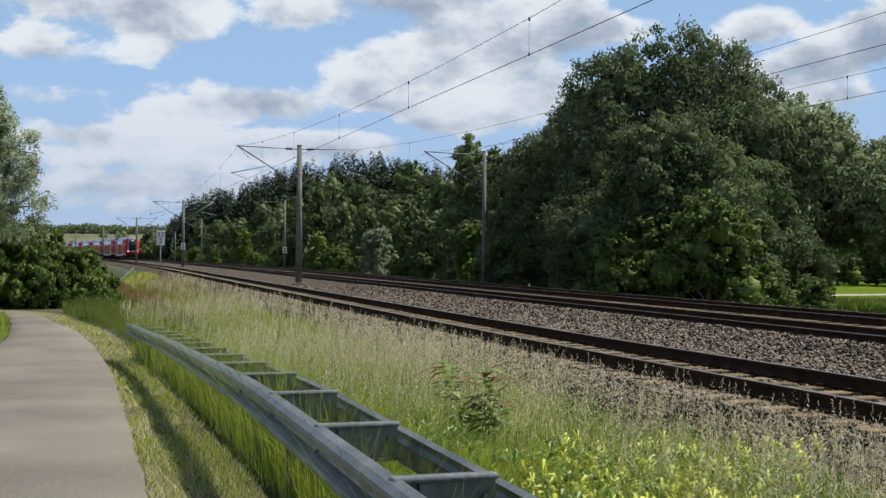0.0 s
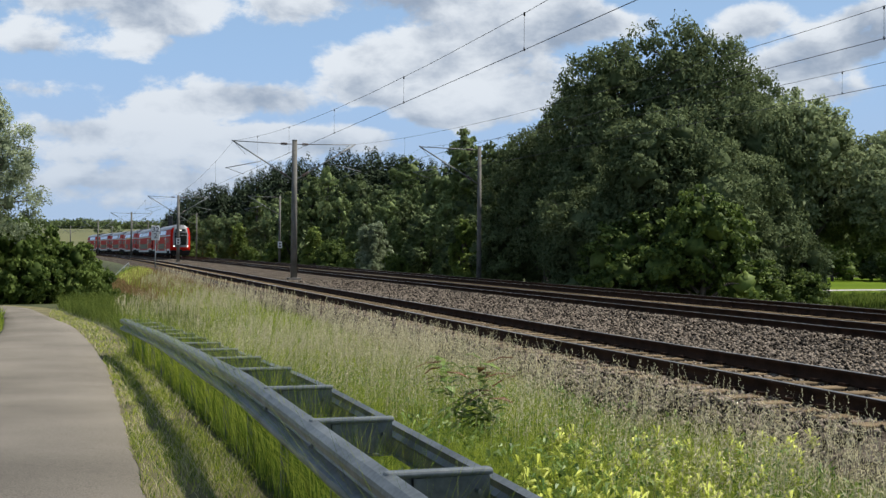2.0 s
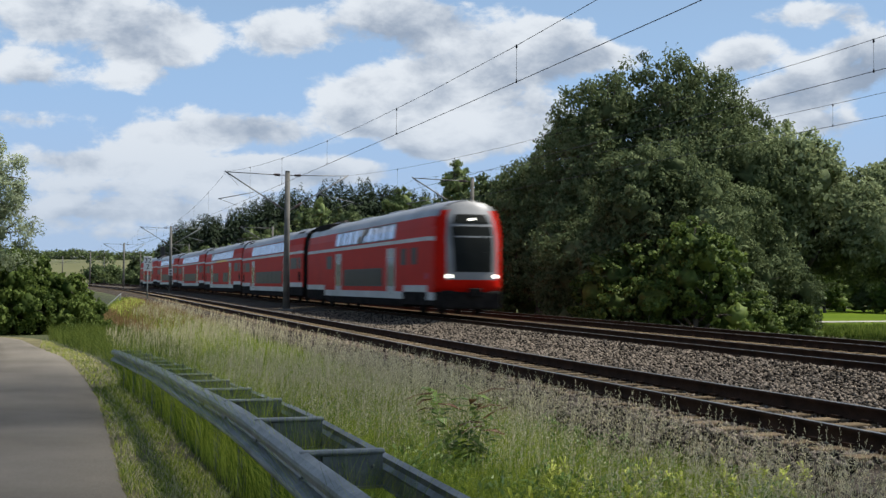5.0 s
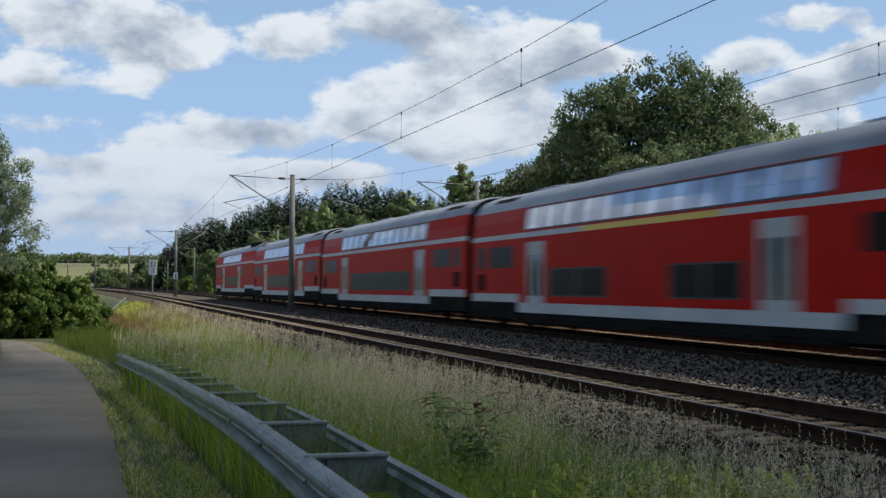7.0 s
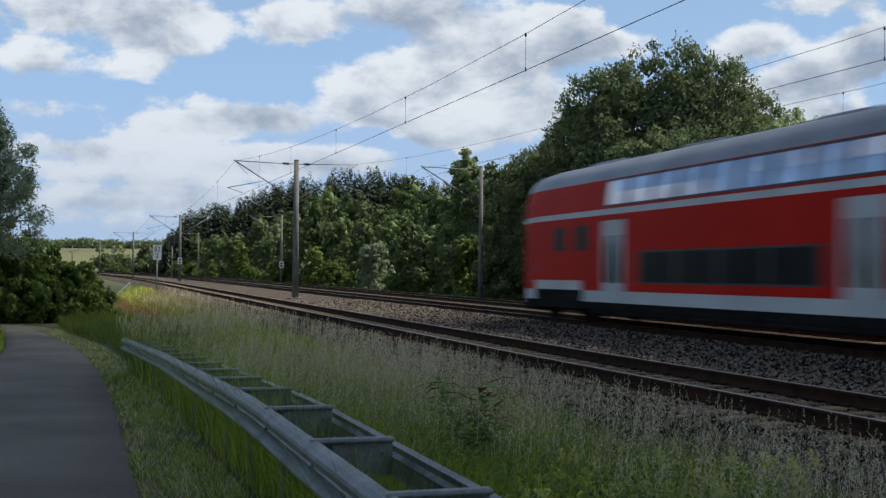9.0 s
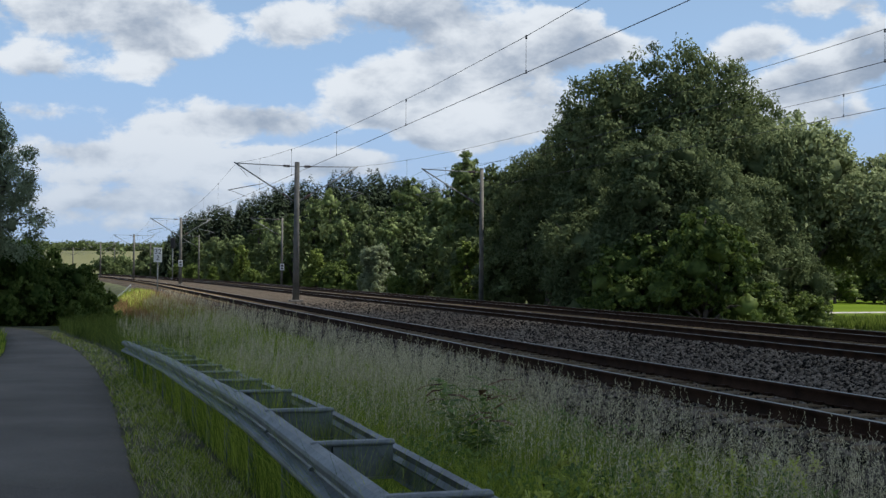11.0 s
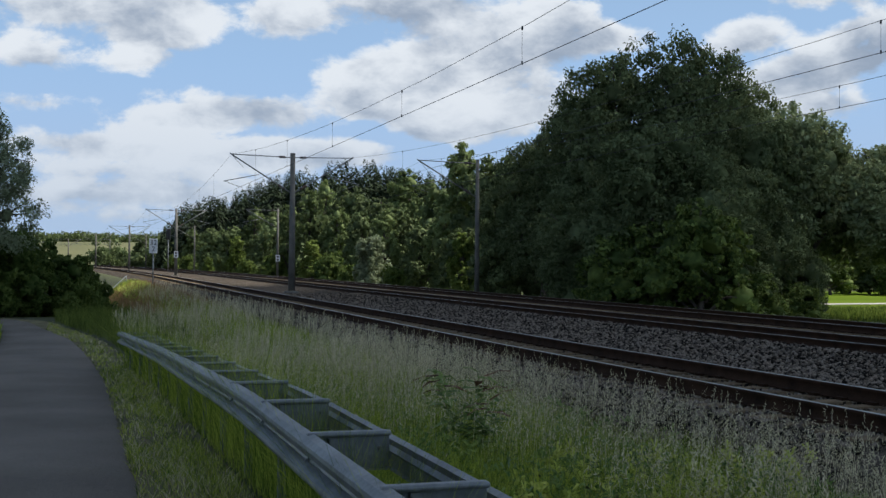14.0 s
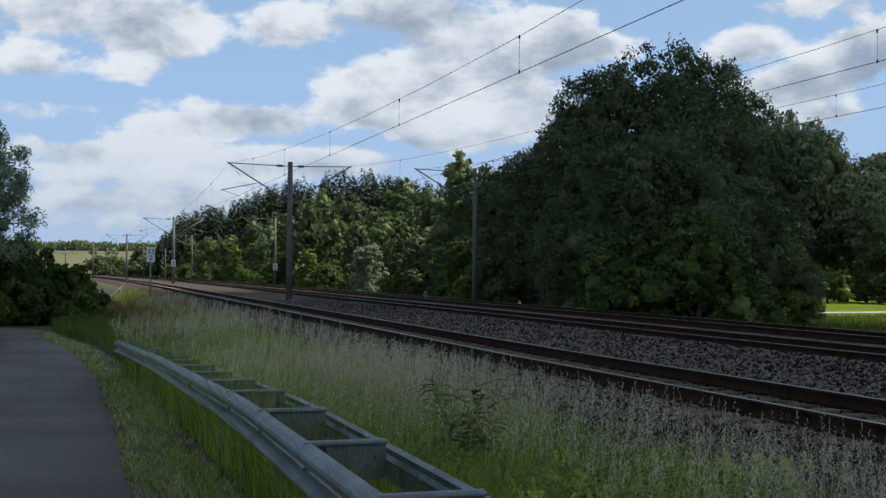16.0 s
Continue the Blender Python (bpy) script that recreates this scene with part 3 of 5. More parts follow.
def make_guard_rail():
    """W-shaped beam on posts with spacers to a rear beam."""
    g = empty("guard_rail")
    tagged(g, "weathered galvanised steel guard railing with spacers and rear beam", "guard railing")
    wave = [(0.012, 0), (-0.03, -0.012), (-0.062, -0.035), (-0.066, -0.055), (-0.060, -0.088), (0.0, -0.122), (0.008, -0.140), (0.0, -0.158), (-0.060, -0.192), (-0.066, -0.215), (-0.062, -0.232), (-0.03, -0.248), (0.012, -0.255)]
    ys = spaced((-3, 25.0, 0.4))
    for name, shift, prof, label in (("front_beam", 0.0, wave, ""), ("rear_beam", 0.46, [(0.0, -0.06), (0.03, -0.045), (0.035, -0.12), (0.015, -0.15), (0.035, -0.18), (0.03, -0.26), (0.0, -0.265)], "dull rear beam half hidden in grass")):
        k = len(prof)
        verts, faces = [], []
        for y in ys:
            for t in (0.0, 0.004):
                verts += [(guard_x(y) + shift + px + t, y, guard_top(y) + (0.97 if shift == 0 else 0.85) * pz) for px, pz in prof]
        for j in range(len(ys) - 1):
            a, b = j * 2 * k, (j + 1) * 2 * k
            for i in range(k - 1):
                faces += [(a + i, a + i + 1, b + i + 1, b + i), (a + k + i, b + k + i, b + k + i + 1, a + k + i + 1)]
            for i in (0, k - 1):
                faces.append((a + i, b + i, b + k + i, a + k + i))
        ob = soup(name, verts, faces, "zinc", parent=g)
        if label:
            ob["label"] = label
        for p in ob.data.polygons:
            p.use_smooth = False
    y = -0.12
    while y < 25.0:
        x, top = guard_x(y), guard_top(y)
        rz = math.degrees(math.atan((guard_x(y + 0.1) - guard_x(y - 0.1)) / -0.2))
        bm = bmesh.new()
        # spacer: folded channel with a rounded top flange
        box(bm, 0.0, -0.004, -0.21, 0.455, 0.004, -0.01)
        box(bm, -0.01, -0.045, -0.03, 0.46, 0.02, 0.0, bevel=0.012)
        box(bm, 0.0, -0.04, -0.215, 0.455, 0.01, -0.203)
        sp = part("spacer", bm, "zinc", g, at=pose(x - 0.01, y, top + 0.006, 0, 0, rz))
        for q in (0.06, 0.40):
            bm = bmesh.new()
            rod(bm, (q, -0.05, -0.10), (q, 0.004, -0.10), 0.012, sides=6)
            part("bolt", bm, "zinc", sp)
        bm = bmesh.new()
        box(bm, 0.10, -0.03, -1.3, 0.104, 0.03, -0.03)
        box(bm, 0.10, -0.03, -1.3, 0.16, -0.026, -0.03)
        box(bm, 0.10, 0.026, -1.3, 0.16, 0.03, -0.03)
        part("post", bm, "zinc", g, at=pose(x, y, top, 0, 0, rz))
        bm = bmesh.new()
        box(bm, -0.016, -0.022, -0.165, -0.004, 0.022, -0.145, bevel=0.004)
        part("beam_bolt", bm, "zinc", g, at=pose(x, y + 0.05, top, 0, 0, rz))
        y += 1.625


# ---- overhead line ----
def mast(name, x, y, height, arms, base=-0.22, slim=False, plate=False):
    """A tapered mast with tubular cantilevers; arms: -1 to the left, 1 to the right, with their length."""
    t = empty(name, pose(x, y, base + grade(y)))
    bm = bmesh.new()
    r = 0.15 if slim else 0.19
    rod(bm, (0, 0, 0), (0, 0, height), r, r * 0.72, sides=12)
    rod(bm, (0, 0, height), (0, 0, height + 0.04), r * 0.8, r * 0.74, sides=12)
    part("pole", bm, "concrete", t)
    bm = bmesh.new()
    box(bm, -0.35, -0.35, -0.3, 0.35, 0.35, 0.12, bevel=0.03)
    part("footing", bm, "concrete", t)
    h = height
    for side, length in arms:
        bm = bmesh.new()
        rod(bm, (side * 0.1, 0, h - 0.2), (side * length, 0, h - 0.12), 0.025, sides=6)
        arm = part("top_tube", bm, "steel", t)
        bm = bmesh.new()
        rod(bm, (side * 0.12, 0, h - 2.15), (side * length * 1.02, 0, h - 0.08), 0.038, sides=8)
        part("strut", bm, "steel", t)
        for x0, z0, x1, z1 in ((0.1, h - 0.2, length, h - 0.12), (0.12, h - 2.15, length * 1.02, h - 0.08)):
            bm = bmesh.new()
            p, q = Vector((side * x0, 0, z0)), Vector((side * x1, 0, z1))
            rod(bm, p.lerp(q, 0.09), p.lerp(q, 0.21), 0.04, sides=8)
            for i in range(5):
                rod(bm, p.lerp(q, 0.10 + 0.02 * i), p.lerp(q, 0.112 + 0.02 * i), 0.075, sides=8)
            part("insulator", bm, "insulator", t)
        bm = bmesh.new()
        rod(bm, (side * length * 0.55, 0, h - 1.2), (side * length * 1.12, 0, h - 1.62), 0.022, sides=6)
        rod(bm, (side * length * 1.1, 0, h - 1.62), (side * length * 0.82, 0, h - 1.95), 0.014, sides=5)
        part("steady_arm", bm, "steel", t)
        bm = bmesh.new()
        rod(bm, (side * length, 0, h - 0.12), (side * length * 0.8, 0, h - 0.85), 0.012, sides=5)
        part("stay", bm, "steel", t)
    if plate:
        bm = bmesh.new()
        box(bm, -0.24, -0.2, 2.1, 0.24, -0.185, 2.85)
        pl = part("number_plate", bm, "white", t)
        for z in (2.3, 2.62):
            bm = bmesh.new()
            box(bm, -0.12, -0.204, z - 0.1, 0.12, -0.201, z + 0.1)
            part("number_bar", bm, "black", pl)
    return t


def make_overhead():
    for y, plate in ((-10, False), (65.5, False), (140, True), (211, False), (283, False), (354, False), (425, False)):
        t = mast("catenary_mast", 11.62 + bend(y), y, 7.75, ((-1, 3.4), (1, 3.4)), plate=plate)
        tagged(t, "grey concrete catenary mast with white plate between tracks" if plate else "grey concrete catenary mast with two cantilevers between tracks", "catenary mast", group="catenary masts")
    for y, plate in ((-14, False), (65.5, False), (135, True), (210, False), (281, False), (350, False)):
        t = mast("catenary_mast", 22.5 + bend(y), y, 8.1, ((-1, 3.6),), base=-0.55, slim=True, plate=plate)
        tagged(t, "slim grey catenary mast with one cantilever beside the trees", "catenary mast", group="catenary masts")
    for k, (cx, posts) in enumerate(((8.25, (-10, 65.5, 140, 211, 283, 354, 425)), (15.0, (-10, 65.5, 140, 211, 283, 354, 425)), (19.1, (-14, 65.5, 135, 210, 281, 350)))):
        line = empty("overhead_wire")
        tagged(line, "thin dark messenger and contact wire with droppers", "overhead wire", group="overhead wires")
        cz, mz, y0 = ((5.40, 6.07, 21.4), (5.70, 6.27, 19.5), (5.68, 6.25, 26.5))[k]
        bm = bmesh.new()
        cw = bmesh.new()
        for a, b in zip(posts, posts[1:]):
            n = 12
            top, sag = 7.42, 7.42 - mz
            def mess(f):
                return Vector((cx + bend(a + (b - a) * f), a + (b - a) * f, top + grade(a + (b - a) * f) - sag * (1 - (2 * f - 1) ** 2)))
            pts = [mess(i / n) for i in range(n + 1)]
            for p, q in zip(pts, pts[1:]):
                rod(bm, p, q, 0.006, sides=5)
                rod(cw, (p.x, p.y, cz + grade(p.y)), (q.x, q.y, cz + grade(q.y)), 0.0075, sides=5)
            for i in range(-5, 50):
                y = y0 + 8.8 * i
                if not a + 2.5 < y < b - 2.5:
                    continue
                p = mess((y - a) / (b - a))
                dr = bmesh.new()
                c = cz + grade(p.y)
                rod(dr, (p.x, p.y, c), p, 0.004, sides=4)
                rod(dr, (p.x, p.y, c - 0.02), (p.x, p.y, c + 0.05), 0.016, sides=5)
                rod(dr, (p.x, p.y, p.z - 0.05), (p.x, p.y, p.z + 0.02), 0.02, sides=5)
                part("dropper", dr, "wire", line)
        part("messenger_wire", bm, "wire", line)
        part("contact_wire", cw, "wire", line)


def text_mesh(parent, body, size, m, material="black"):
    cu = bpy.data.curves.new("figure", "FONT")
    cu.body, cu.size, cu.align_x, cu.align_y, cu.extrude = body, size, "CENTER", "CENTER", 0.002
    cu.materials.append(M[material])
    ob = new("figure", cu)
    ob.parent = parent
    ob.matrix_basis = m
    return ob


def make_sign():
    s = empty("kilometre_sign", pose(5.5, 87.6, land(5.5, 87.6) + 0.1))
    tagged(s, "white kilometre board with black figures on a post", "sign")
    bm = bmesh.new()
    rod(bm, (0, 0, -0.3), (0, 0, 3.0), 0.045, sides=8)
    part("post", bm, "steel", s)
    bm = bmesh.new()
    box(bm, -0.29, -0.07, 2.45, 0.29, -0.045, 3.5, bevel=0.01)
    b = part("board", bm, "white", s)
    text_mesh(b, "32", 0.5, pose(0, -0.075, 3.2, 90, 0, 0))
    text_mesh(b, "2", 0.5, pose(0, -0.075, 2.75, 90, 0, 0))


def make_signal():
    """Colour-light signal, seen dark against the wood."""
    p = spot(4.27, 190)
    g = empty("railway_signal", pose(p.x, p.y, land(p.x, p.y)))
    tagged(g, "dark railway signal head on a grey post", "signal")
    bm = bmesh.new()
    rod(bm, (0, 0, -0.3), (0, 0, 6.6), 0.08, sides=8)
    part("post", bm, "steel", g)
    bm = bmesh.new()
    box(bm, -0.36, -0.12, 5.4, 0.36, 0.12, 7.1, bevel=0.1)
    h = part("signal_head", bm, "black", g)
    for z in (5.75, 6.25, 6.75):
        bm = bmesh.new()
        rod(bm, (0, -0.34, z), (0, -0.1, z), 0.15, sides=10)
        part("lamp_hood", bm, "black", h)


def make_bridge_rail():
    """Handrail of the small bridge behind the bank."""
    r = empty("bridge_railing")
    tagged(r, "pale steel handrail on a concrete bridge edge", "railing")
    a, b = Vector((2.2, 100, -2.3)), Vector((4.9, 118, -0.55))
    for h in (0.55, 1.05):
        bm = bmesh.new()
        rod(bm, a + Vector((0, 0, h)), b + Vector((0, 0, h)), 0.05, sides=6)
        part("bar", bm, "zinc", r)
    for i in range(6):
        p = a.lerp(b, i / 5)
        bm = bmesh.new()
        rod(bm, p - Vector((0, 0, 0.3)), p + Vector((0, 0, 1.05)), 0.045, sides=6)
        part("upright", bm, "zinc", r)
    bm = bmesh.new()
    box(bm, 4.4, 117.5, -1.2, 6.2, 119, -0.1, bevel=0.03)
    part("abutment", bm, "concrete", r)


def make_farm_track():
    rows = []
    for i in range(30):
        x = 48 + 2.2 * i
        y = 84 + 0.12 * (x - 60)
        rows.append([(x, y, land(x, y) + 0.03), (x, y + 1.6, land(x, y + 1.6) + 0.05), (x, y + 3.2, land(x, y + 3.2) + 0.03)])
    strip("farm_track", rows, "path", "pale gravel farm track across the meadow", "track")


make_ground()
make_farm_track()
make_road()
make_ballast()
make_guard_rail()
make_overhead()
make_sign()
make_signal()
make_bridge_rail()
# ---- train ----
# middles of the cars behind the nose, metres
MIDDLES = (14.1, 41.75, 68.55, 95.35, 122.1, 148.3)
SPEED = 42.0
PROFILE = [(1.36, 0.42), (1.39, 0.62), (1.39, 0.93), (1.39, 2.98), (1.385, 3.14), (1.33, 3.55), (1.255, 3.95), (1.12, 4.22), (0.86, 4.43), (0.46, 4.57), (0.0, 4.61)]


def ring(scale_x=1.0, scale_z=1.0, lift=0.0):
    half = [(x * scale_x, lift + z * scale_z) for x, z in PROFILE]
    return half + [(-x, z) for x, z in half[-2::-1]]


def shell(sections, inside_ends=True):
    """Body skin through cross sections (y, width factor, height factor, lift), coloured by height."""
    bm = bmesh.new()
    rows = []
    for y, sx, sz, lift in sections:
        rows.append([bm.verts.new((x, y, z)) for x, z in ring(sx, sz, lift)])
    k = len(rows[0])
    for a, b in zip(rows, rows[1:]):
        for i in range(k - 1):
            f = bm.faces.new((a[i], a[i + 1], b[i + 1], b[i]))
            s = min(i, k - 2 - i)
            f.material_index = 3 if s < 1 else 2 if s < 2 else 0 if s < 3 else 2 if s == 3 else 0 if s < 6 else 1
            f.smooth = s >= 5
        bm.faces.new((a[k - 1], a[0], b[0], b[k - 1])).material_index = 3
    # end faces dark: the shade between cars put into their colour
    for r, flip in ((rows[0], False), (rows[-1], True)):
        bm.faces.new(r if flip else r[::-1]).material_index = 3
    bmesh.ops.recalc_face_normals(bm, faces=bm.faces)
    return bm


def side_panel(s, y0, y1, z0, z1, proud=0.006):
    """A panel on one side, s, that follows the slope of the wall."""
    def wide(z):
        return float(np.interp(z, [p[1] for p in PROFILE], [p[0] for p in PROFILE]))
    bm = bmesh.new()
    zs = [z0, (z0 + z1) / 2, z1]
    outer = [[bm.verts.new((s * (wide(z) + proud), y, z)) for z in zs] for y in (y0, y1)]
    inner = [[bm.verts.new((s * (wide(z) - 0.03), y, z)) for z in zs] for y in (y0, y1)]
    for i in range(2):
        bm.faces.new((outer[0][i], outer[1][i], outer[1][i + 1], outer[0][i + 1]))
        for j in (0, 1):
            bm.faces.new((outer[j][i], outer[j][i + 1], inner[j][i + 1], inner[j][i]))
    for i in (0, 2):
        bm.faces.new((outer[0][i], outer[1][i], inner[1][i], inner[0][i]))
    bmesh.ops.recalc_face_normals(bm, faces=bm.faces)
    return bm


def make_bogie(car, y):
    bm = bmesh.new()
    for s in (-1, 1):
        box(bm, s * 1.05 - 0.08, y - 1.7, 0.42, s * 1.05 + 0.08, y + 1.7, 0.72, bevel=0.03)
    box(bm, -1.0, y - 0.4, 0.4, 1.0, y + 0.4, 0.8)
    b = part("bogie", bm, "underside", car, "dark bogie frame")
    for dy in (-1.25, 1.25):
        bm = bmesh.new()
        for s in (-1, 1):
            rod(bm, (s * 0.69, y + dy, 0.46), (s * 0.82, y + dy, 0.46), 0.46, sides=20)
            rod(bm, (s * 0.82, y + dy, 0.46), (s * 1.15, y + dy, 0.46), 0.13, sides=10)
        rod(bm, (-0.8, y + dy, 0.46), (0.8, y + dy, 0.46), 0.08, sides=8)
        part("wheelset", bm, "underside", b)


def fittings(car, y_doors, lower, upper, ends, yellow=None, first=-13.0, last=13.0, well=8.4):
    """Windows, doors, stripes and running gear along one car."""
    for s in (-1, 1):
        for y in y_doors:
            d = part("door", side_panel(s, y - 0.66, y + 0.66, 0.78, 2.82, 0.010), "band", car, "pale grey double door")
            for q in (-0.33, 0.33):
                part("door_window", side_panel(s, y + q - 0.2, y + q + 0.2, 1.15, 2.42, 0.016), "door_glass", d)
            part("door_seam", side_panel(s, y - 0.015, y + 0.015, 0.8, 2.8, 0.017), "underside", d)
        for runs, z0, z1, step, pane in ((lower, 1.14, 1.98, 2.0, "lower_glass"), (upper, 3.19, 3.93, 1.3, "glass")):
            for y0, y1 in runs:
                n = max(1, round((y1 - y0) / step))
                band = part("window_band", side_panel(s, y0 - 0.05, y1 + 0.05, z0, z1, 0.004), "black", car)
                for i in range(n):
                    a, b = y0 + (y1 - y0) * i / n, y0 + (y1 - y0) * (i + 1) / n
                    part("window", side_panel(s, a + 0.12, b - 0.12, z0 + 0.05, z1 - 0.05, 0.010), pane, band)
        for y0, y1 in ends:
            part("window", side_panel(s, y0, y1, 2.05, 2.75, 0.008), "lower_glass", car)
        for y in (-10.6, 10.6) if first == -13.0 else (10.6,):
            part("roof_louvre", side_panel(s, y - 1.1, y + 1.1, 4.26, 4.41, 0.006), "underside", car, "dark louvre in the roof edge")
        if first == -13.0:
            for y in (-12.0, 12.0):
                part("vent", side_panel(s, y - 0.38, y + 0.38, 1.3, 1.85, 0.008), "underside", car, "dark vent grille")
        if yellow:
            part("class_stripe", side_panel(s, yellow[0], yellow[1], 2.985, 3.135, 0.006), "yellow", car, "yellow first-class stripe")
        for y0, y1 in ((first, -well), (well, last)):
            part("end_skirt", side_panel(s, y0 + 0.05, y1 - 0.05, 0.92, 1.2, 0.012), "band", car)
            # solid dark box on the wall stands in for the shaded bogie opening
            bm = bmesh.new()
            box(bm, s * 1.33 - 0.075, y0 - 0.12 if y0 == -13.0 else y0 + 0.1, 0.40, s * 1.33 + 0.075, y1 + 0.12 if y1 == 13.0 else y1, 0.93)
            part("bogie_shade_box", bm, "underside", car)
    # lower side of the well between the bogies, end skirts above the bogies
    bm = bmesh.new()
    box(bm, -1.33, 0.2 - well, 0.28, 1.33, well - 0.2, 0.60, bevel=0.05)
    part("underframe", bm, "underside", car)
    for y in (-10.2, 10.2):
        make_bogie(car, y)
    for y in (-8.5, -3.0, 2.6, 8.2):
        bm = bmesh.new()
        box(bm, -0.42, y - 1.0, 4.54, 0.42, y + 1.0, 4.65, bevel=0.04)
        part("roof_unit", bm, "roof", car)


def make_middle_car(yellow=None):
    car = empty("passenger_car")
    part("body", shell([(-13.1, 0.97, 0.99, 0.0), (-12.95, 1, 1, 0), (12.95, 1, 1, 0), (13.1, 0.97, 0.99, 0.0)]), ["red", "roof", "band", "underside"], car)
    fittings(car, (-6.2, 7.0) if yellow else (-7.0, 7.0), ((-4.9, -1.6), (1.9, 5.9)) if yellow else ((-5.6, 5.6),), ((-7.9, 7.9),), ((-11.2, -8.9), (-12.4, -11.6), (8.9, 11.2), (11.6, 12.4)), yellow)
    for a, b in ((13.05, 13.75), (-13.75, -13.05)):
        bm = bmesh.new()
        box(bm, -1.15, a, 0.9, 1.15, b, 4.2, bevel=0.06)
        part("gangway", bm, "underside", car, "dark folding gangway")
    return car


def make_end_car():
    """Driving car; its nose points along -y."""
    car = empty("driving_car")
    nose = [(-12.45, 0.985, 0.985, 0.0), (-12.1, 1, 0.995, 0.0), (-11.5, 1, 1, 0), (12.95, 1, 1, 0), (13.1, 0.97, 0.99, 0)]
    part("body", shell(nose), ["red", "roof", "band", "underside"], car)
    fittings(car, (-6.0, 4.6), ((-4.5, 3.3),), ((-6.5, 5.5),), ((6.2, 7.6), (-10.1, -9.2), (-8.5, -7.6)), first=-11.6, well=8.0)
    # bulging cab front: red cheeks, grey mask, dark screen
    zs = [0.95, 1.2, 1.42, 1.65, 1.95, 2.3, 2.7, 3.1, 3.45, 3.72, 3.95, 4.15, 4.32, 4.45, 4.53]
    ks = [-1, -0.94, -0.86, -0.76, -0.64, -0.42, -0.2, 0, 0.2, 0.42, 0.64, 0.76, 0.86, 0.94, 1]

    def wide(z):
        return 0.985 * float(np.interp(z / 0.985, [p[1] for p in PROFILE], [p[0] for p in PROFILE]))

    def front(k, z, out=0.0):
        bulge = float(np.interp(z, [0.9, 1.3, 2.4, 3.1, 3.7, 4.1, 4.4, 4.54], [0.62, 0.82, 0.80, 0.70, 0.48, 0.27, 0.10, 0.0]))
        return Vector((wide(z) * k, -12.44 - bulge * (1 - abs(k) ** 3.2) - out, z))

    bm = bmesh.new()
    grid = [[bm.verts.new(front(k, z)) for k in ks] for z in zs]
    for j in range(len(zs) - 1):
        for i in range(len(ks) - 1):
            f = bm.faces.new((grid[j][i], grid[j][i + 1], grid[j + 1][i + 1], grid[j + 1][i]))
            k, z = abs(ks[i] + ks[i + 1]) / 2, (zs[j] + zs[j + 1]) / 2
            f.material_index = 1 if (k < 0.77 and 1.4 < z) or z > 4.1 else 0
            f.smooth = True
    for row in (grid[0],):
        low = [bm.verts.new((v.co.x, -12.3, v.co.z)) for v in row]
        for i in range(len(ks) - 1):
            bm.faces.new((row[i], row[i + 1], low[i + 1], low[i]))
    bmesh.ops.recalc_face_normals(bm, faces=bm.faces)
    face = part("cab_front", bm, ["red", "mask"], car, "rounded red cab front with pale grey mask")
    for name, z0, z1, w0, w1 in (("windscreen", 1.72, 3.50, 0.56, 0.64), ("destination_panel", 3.60, 3.98, 0.60, 0.52)):
        bm = bmesh.new()
        rows = []
        for i in range(7):
            z, w = z0 + (z1 - z0) * i / 6, w0 + (w1 - w0) * i / 6
            rows.append([bm.verts.new(front(w * q, z, 0.012)) for q in (-1, -0.66, -0.33, 0, 0.33, 0.66, 1)])
        for p, q in zip(rows, rows[1:]):
            for i in range(6):
                bm.faces.new((p[i], p[i + 1], q[i + 1], q[i])).smooth = True
        bmesh.ops.recalc_face_normals(bm, faces=bm.faces)
        part(name, bm, "lower_glass", face)
    for s in (-1, 1):
        bm = bmesh.new()
        rod(bm, (s * 0.62, -12.45, 2.0), front(s * 0.3, 2.5, 0.03), 0.012, sides=5)
        part("wiper", bm, "black", face)
    for s in (-1, 1):
        bm = bmesh.new()
        p = front(s * 0.66, 1.56)
        box(bm, p.x - 0.13, p.y - 0.03, 1.49, p.x + 0.13, p.y + 0.12, 1.62, bevel=0.025)
        part("headlight", bm, "lamp", face, "lit white headlight")
    bm = bmesh.new()
    box(bm, -0.11, -12.93, 3.74, 0.11, -12.7, 3.82, bevel=0.02)
    part("top_light", bm, "lamp", face)
    bm = bmesh.new()
    box(bm, -1.2, -13.05, 0.28, 1.2, -11.6, 1.0, bevel=0.1)
    box(bm, -0.2, -13.65, 0.75, 0.2, -13.0, 1.1, bevel=0.05)
    part("coupler", bm, "underside", car, "black coupler and snow plough")
    bm = bmesh.new()
    box(bm, -1.0, 8.6, 4.2, 1.0, 12.7, 4.635, bevel=0.1)
    part("roof_recess", bm, "underside", car, "dark roof recess with equipment")
    bm = bmesh.new()
    for y in (9.0, 10.4, 12.0):
        rod(bm, (0, y, 4.6), (0, y, 4.85), 0.06, sides=8)
    rod(bm, (0, 9.0, 4.8), (0, 12.0, 4.8), 0.03, sides=6)
    part("roof_bar", bm, "insulator", car)
    for s in (-1, 1):
        part("mark", side_panel(s, -11.6, -11.2, 1.45, 1.68, 0.0), "mark", car, "small blue round mark")
    return car


